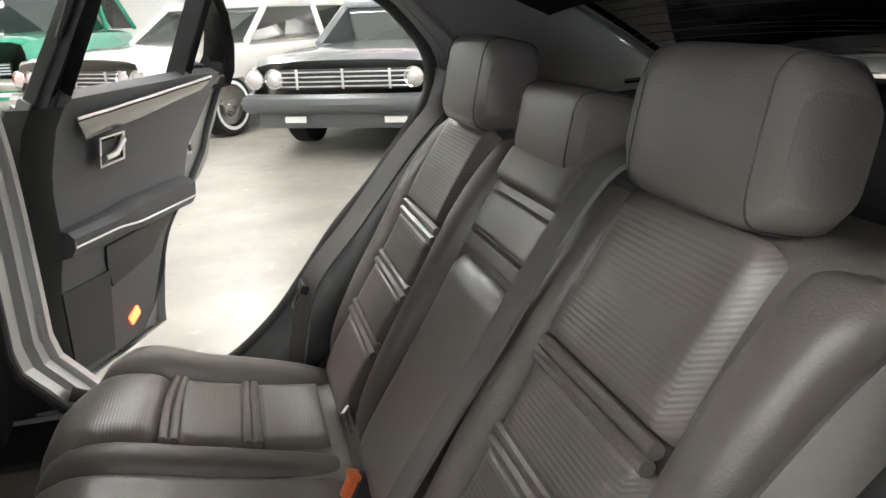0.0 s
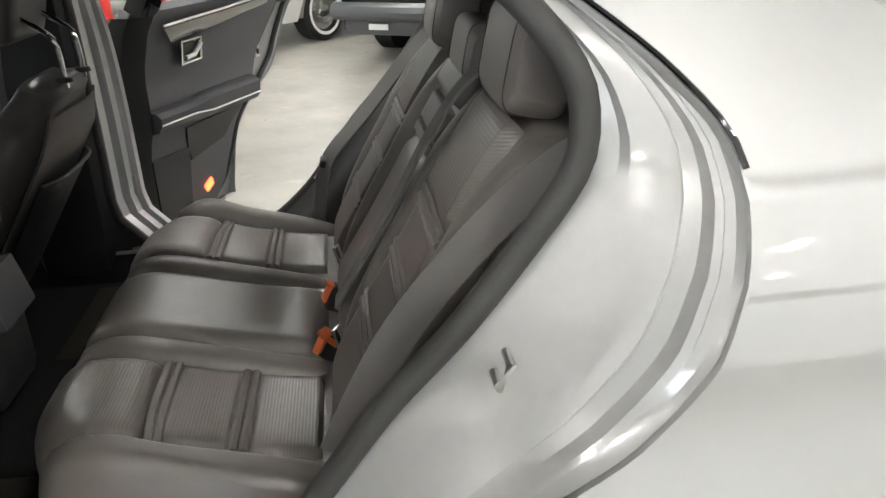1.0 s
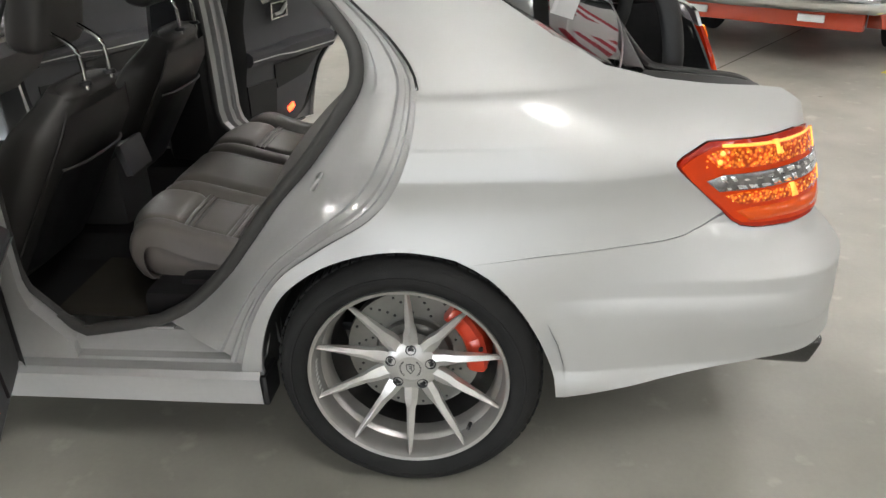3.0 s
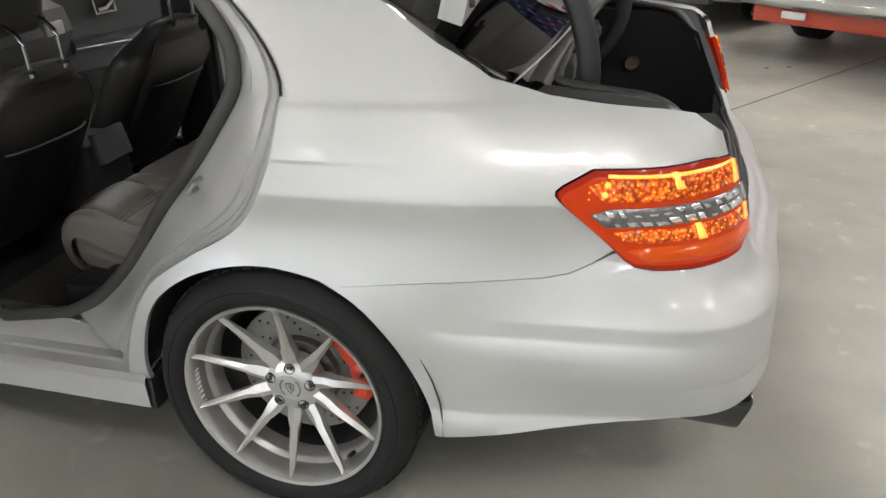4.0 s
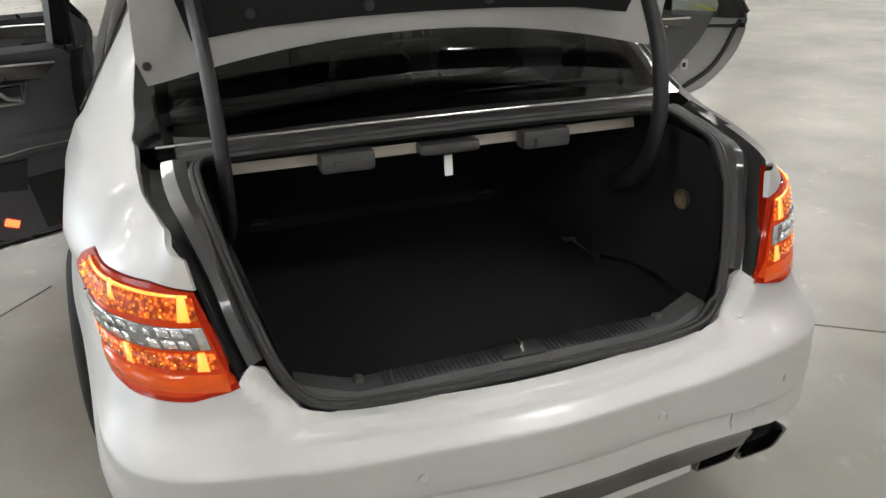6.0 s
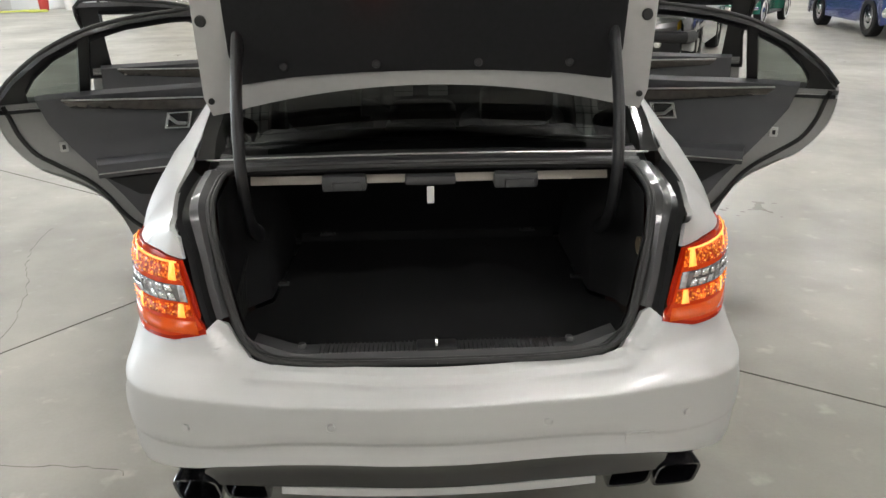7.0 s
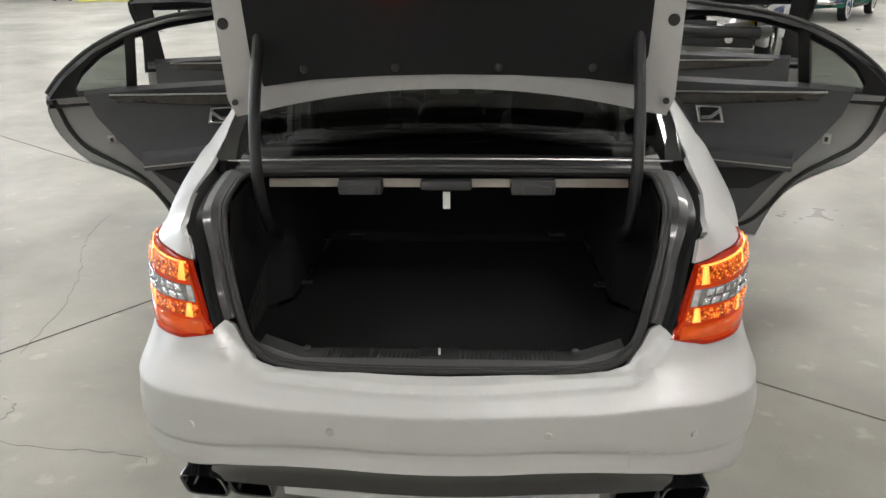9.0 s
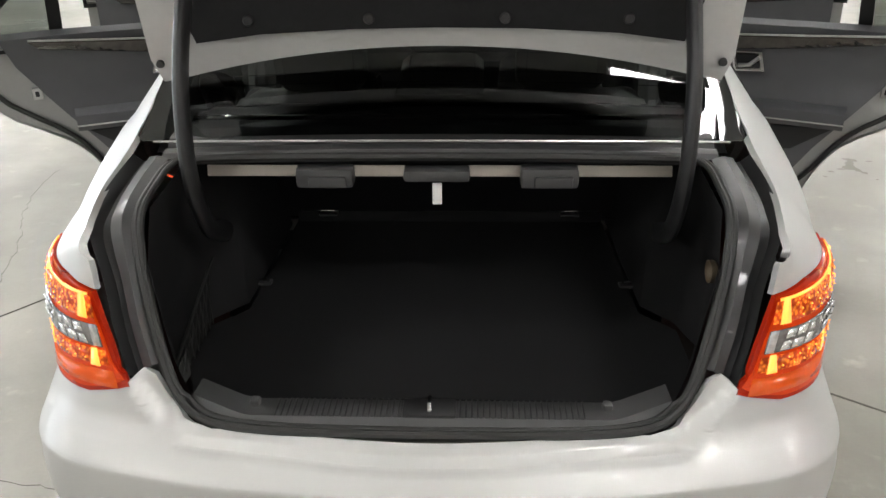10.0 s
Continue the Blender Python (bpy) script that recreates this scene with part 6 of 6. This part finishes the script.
            if white:
                part("white_band", rev([(wheel_r * 0.69, 0.1035), (wheel_r * 0.80, 0.1035)], 40, F), WHITE, wl)
    if front == "beetle":
        return root
    xf = l2 + 0.01
    part("front_bumper", (lambda q: (q.transform(M), q)[1])(tube([(xf - 0.22, -w2 * 1.0, 0.50), (xf + 0.02, -w2 * 0.93, 0.50), (xf + 0.07, -w2 * 0.5, 0.50), (xf + 0.08, 0, 0.50), (xf + 0.07, w2 * 0.5, 0.50), (xf + 0.02, w2 * 0.93, 0.50), (xf - 0.22, w2 * 1.0, 0.50)], 0.085, 10)), B, root)
    part("valance", (lambda q: (q.transform(M), q)[1])(rbox(0.08, W * 0.86, 0.16, 0.02, pose(xf - 0.04, 0, 0.36))), B if bumper else P, root)
    gm = rbox(0.05, W * (0.62 if front != "slant" else 0.3), 0.17 if front != "slant" else 0.08, 0.01, pose(xf - 0.02, 0, 0.70 if front != "slant" else 0.60))
    gm.transform(M)
    gr = part("grille", gm, BLACKP, root)
    for dz in (-0.06, -0.02, 0.02, 0.06) if front != "slant" else ():
        part("grille_bar", (lambda q: (q.transform(M), q)[1])(rbox(0.02, W * 0.62, 0.012, 0.003, pose(xf + 0.015, 0, 0.70 + dz))), SATIN, gr)
    for dy in (-0.22, 0, 0.22) if front != "slant" else ():
        part("grille_bar", (lambda q: (q.transform(M), q)[1])(rbox(0.02, 0.02, 0.17, 0.003, pose(xf + 0.018, dy * W, 0.70))), SATIN, gr)
    for k in (-1, 1):
        if front == "slant":
            hl = part("headlight", (lambda q: (q.transform(M), q)[1])(loft([[(l2 - 0.05 - 0.30 * ss(t, 0.2, 1.0) + dx, k * (w2 * 0.42 + 0.50 * w2 * t), 0.60 + 0.05 * t + dz * (0.6 + 0.4 * math.sin(math.pi * (0.15 + 0.7 * t)))) for dx, dz in ((0.05, -0.065), (0.075, 0.0), (0.035, 0.065))] for t in np.linspace(0, 1, 11)])), LCLEAR, root, "clear wrapped headlight with amber end")
            part("amber_end", (lambda q: (q.transform(M), q)[1])(loft([[(l2 - 0.05 - 0.30 * ss(t, 0.2, 1.0) + dx + 0.006, k * (w2 * 0.42 + 0.50 * w2 * t), 0.60 + 0.05 * t + dz * (0.6 + 0.4 * math.sin(math.pi * (0.15 + 0.7 * t)))) for dx, dz in ((0.052, -0.06), (0.078, 0.0), (0.037, 0.06))] for t in np.linspace(0.68, 0.99, 6)])), mat("amber_lens", (0.8, 0.5, 0.03), 0.2, coat=1.0), hl)
            part("fog_lamp", rev([(0.0001, 0.02), (0.05, 0.012), (0.06, -0.02)], 20, M @ pose(l2 + 0.09, k * w2 * 0.52, 0.40)), LCLEAR, root)
            continue
        for j in range(lamps):
            yy = k * (w2 * 0.86 - j * 0.19)
            F = M @ pose(xf + 0.005, yy, 0.71)
            hl = part("headlight", rev([(0.0001, 0.035), (0.05, 0.028), (0.075, 0.01)], 24, F), LCLEAR, root, "clear round headlight")
            part("bezel", rev([(0.076, 0.015), (0.088, 0.022), (0.094, 0.0)], 24, F), CHROME, hl)
        part("marker_lamp", (lambda q: (q.transform(M), q)[1])(rbox(0.02, 0.20, 0.055, 0.008, pose(xf + 0.03, k * W * 0.24, 0.36))), WHITE, root)
    return root


parked("dark grey muscle coupe with four round headlights", 7.98, -0.50, math.degrees(math.atan2(0.50, -0.87)), 5.0, 1.92, 1.36, 0.94, (0.24, 0.25, 0.26), white=False, bumper=(0.085, 0.09, 0.095))
parked("white sixties sedan with chrome hub caps", 9.75, 1.42, math.degrees(math.atan2(0.66, -0.75)), 5.3, 2.0, 1.42, 0.98, (0.72, 0.72, 0.68), white=True)
parked("green off-road wagon with flame stripes", 13.2, 4.6, math.degrees(math.atan2(0.25, -0.97)), 4.0, 1.8, 1.85, 1.15, (0.03, 0.28, 0.18), lamps=1, cab=(0.05, -0.45))
parked("orange-red muscle coupe with chrome bumper", 6.05, -2.42, math.degrees(math.atan2(0.61, -0.79)), 4.8, 1.95, 1.30, 0.90, (0.50, 0.05, 0.015))
parked("black sports coupe with clear headlights", 4.10, 12.1, math.degrees(math.atan2(-0.89, -0.45)), 4.6, 1.84, 1.34, 0.86, (0.008, 0.008, 0.009), bumper=(0.008, 0.008, 0.009), lamps=1, front="slant")
parked("blue and white pickup truck", 10.2, 15.6, -98, 4.9, 1.95, 1.8, 1.15, (0.05, 0.07, 0.22), wheel_r=0.38, lamps=1, cab=(0.1, -0.12))
parked("yellow hot rod parked by the overhead door", -7.4, 24.0, -80, 4.2, 1.7, 1.45, 0.95, (0.75, 0.40, 0.02), lamps=1)
def beetle(label, x, y, head):
    """A small rounded saloon with separate round wings."""
    G = mat("paint_bottle_green", (0.015, 0.12, 0.075), 0.25, 0.1, 0.05, 3, coat=1.0)
    M = pose(x, y, 0, 0, 0, head)
    put = lambda b: (b.transform(M), b)[1]
    rings = []
    for t in np.linspace(-1, 1, 29):
        xx = 1.85 * t
        w = 0.60 * (1 - abs(t) ** 3.2 * 0.55)
        top = (0.90 - 0.42 * max(0, t - 0.35) ** 2 * 2.2) if t > 0 else 0.95 - 0.55 * abs(t) ** 2.6
        rings.append([(xx, w * math.copysign(abs(math.cos(a)) ** 0.7, math.cos(a)), 0.28 + (top - 0.28) * math.sin(a) ** 0.6) for a in np.linspace(0, math.pi, 19)])
    root = tagged(part("parked_car", put(loft(rings, True, True)), G, None, "", sharp=40), label, "car", "parked classic cars")
    CB = smooth_line([(0.62, 0.88), (0.30, 1.28), (-0.05, 1.46), (-0.45, 1.45), (-0.85, 1.26), (-1.25, 0.92)], 19)
    part("cabin", put(loft([[(a, 0.58 * math.cos(q) * (1 - 0.10 * (z - 0.9)), 0.86 + (z - 0.86) * abs(math.sin(q)) ** 0.45) for q in np.linspace(0, math.pi, 17)] for a, z in CB], False, False)), G, root)
    GB = mat("small_car_glass", (0.05, 0.06, 0.06), 0.05, coat=1.0)
    part("windscreen", put(loft([[(0.60 - 0.33 * v - 0.05 * abs(q) ** 2, 0.47 * q * (1 - 0.1 * v), 0.93 + 0.36 * v) for q in np.linspace(-1, 1, 9)] for v in np.linspace(0, 1, 5)])), GB, root)
    for k in (-1, 1):
        part("side_window", put(loft([[(a, k * (0.585 - 0.12 * v), 0.93 + 0.36 * v) for a in np.linspace(0.38 - 0.22 * v, -0.75 + 0.1 * v, 7)] for v in np.linspace(0, 1, 4)])), GB, root)
        for cx, wr, ln in ((1.18, 0.40, 0.50), (-1.15, 0.38, 0.50)):
            F = []
            for v in np.linspace(-1, 1, 13):
                F.append([(cx + math.cos(q) * ln * math.sqrt(max(0.02, 1 - 0.35 * max(0, v) ** 2)), k * (0.56 + 0.11 * (v + 1)) , 0.30 + math.sin(q) * 0.44 * math.sqrt(max(0.05, 1 - 0.55 * max(0, v) ** 2))) for q in np.linspace(0.0, math.pi, 15)])
            part("wing", put(loft(F)), G, root)
            wl = part("wheel", rev([(0.19, 0.06), (0.20, 0.08), (0.29, 0.08), (0.325, 0.05), (0.325, -0.08), (0.19, -0.08)], 36, M @ pose(cx, k * 0.70, 0.325) @ pose(0, 0, 0, 0, 0, 90 * k)), TYREM, root)
            part("white_band", rev([(0.205, 0.0835), (0.275, 0.0835)], 36, M @ pose(cx, k * 0.70, 0.325) @ pose(0, 0, 0, 0, 0, 90 * k)), WHITE, wl)
            part("hub_cap", rev([(0.0001, 0.10), (0.09, 0.09), (0.12, 0.065), (0.195, 0.07)], 28, M @ pose(cx, k * 0.70, 0.325) @ pose(0, 0, 0, 0, 0, 90 * k)), CHROME, wl)
        hl = part("headlight", rev([(0.0001, 0.05), (0.07, 0.038), (0.095, 0.0), (0.095, -0.12)], 24, M @ pose(1.60, k * 0.63, 0.62, 0, -12, 0)), LCLEAR, root, "clear round headlight")
        part("bezel", rev([(0.096, 0.006), (0.108, 0.012), (0.112, -0.02)], 24, M @ pose(1.60, k * 0.63, 0.62, 0, -12, 0)), CHROME, hl)
        part("running_board", put(rbox(1.5, 0.18, 0.05, 0.02, pose(0, k * 0.66, 0.27))), BLACKP, root)
    part("front_bumper", put(tube(smooth_line([(1.55, -0.72, 0.42), (1.90, -0.55, 0.42), (1.98, 0, 0.42), (1.90, 0.55, 0.42), (1.55, 0.72, 0.42)], 20), 0.05, 10)), CHROME, root)
    return root


bt = beetle("green rounded small saloon with whitewall tyres", 8.15, 18.35, math.degrees(math.atan2(-0.8, -0.59)))
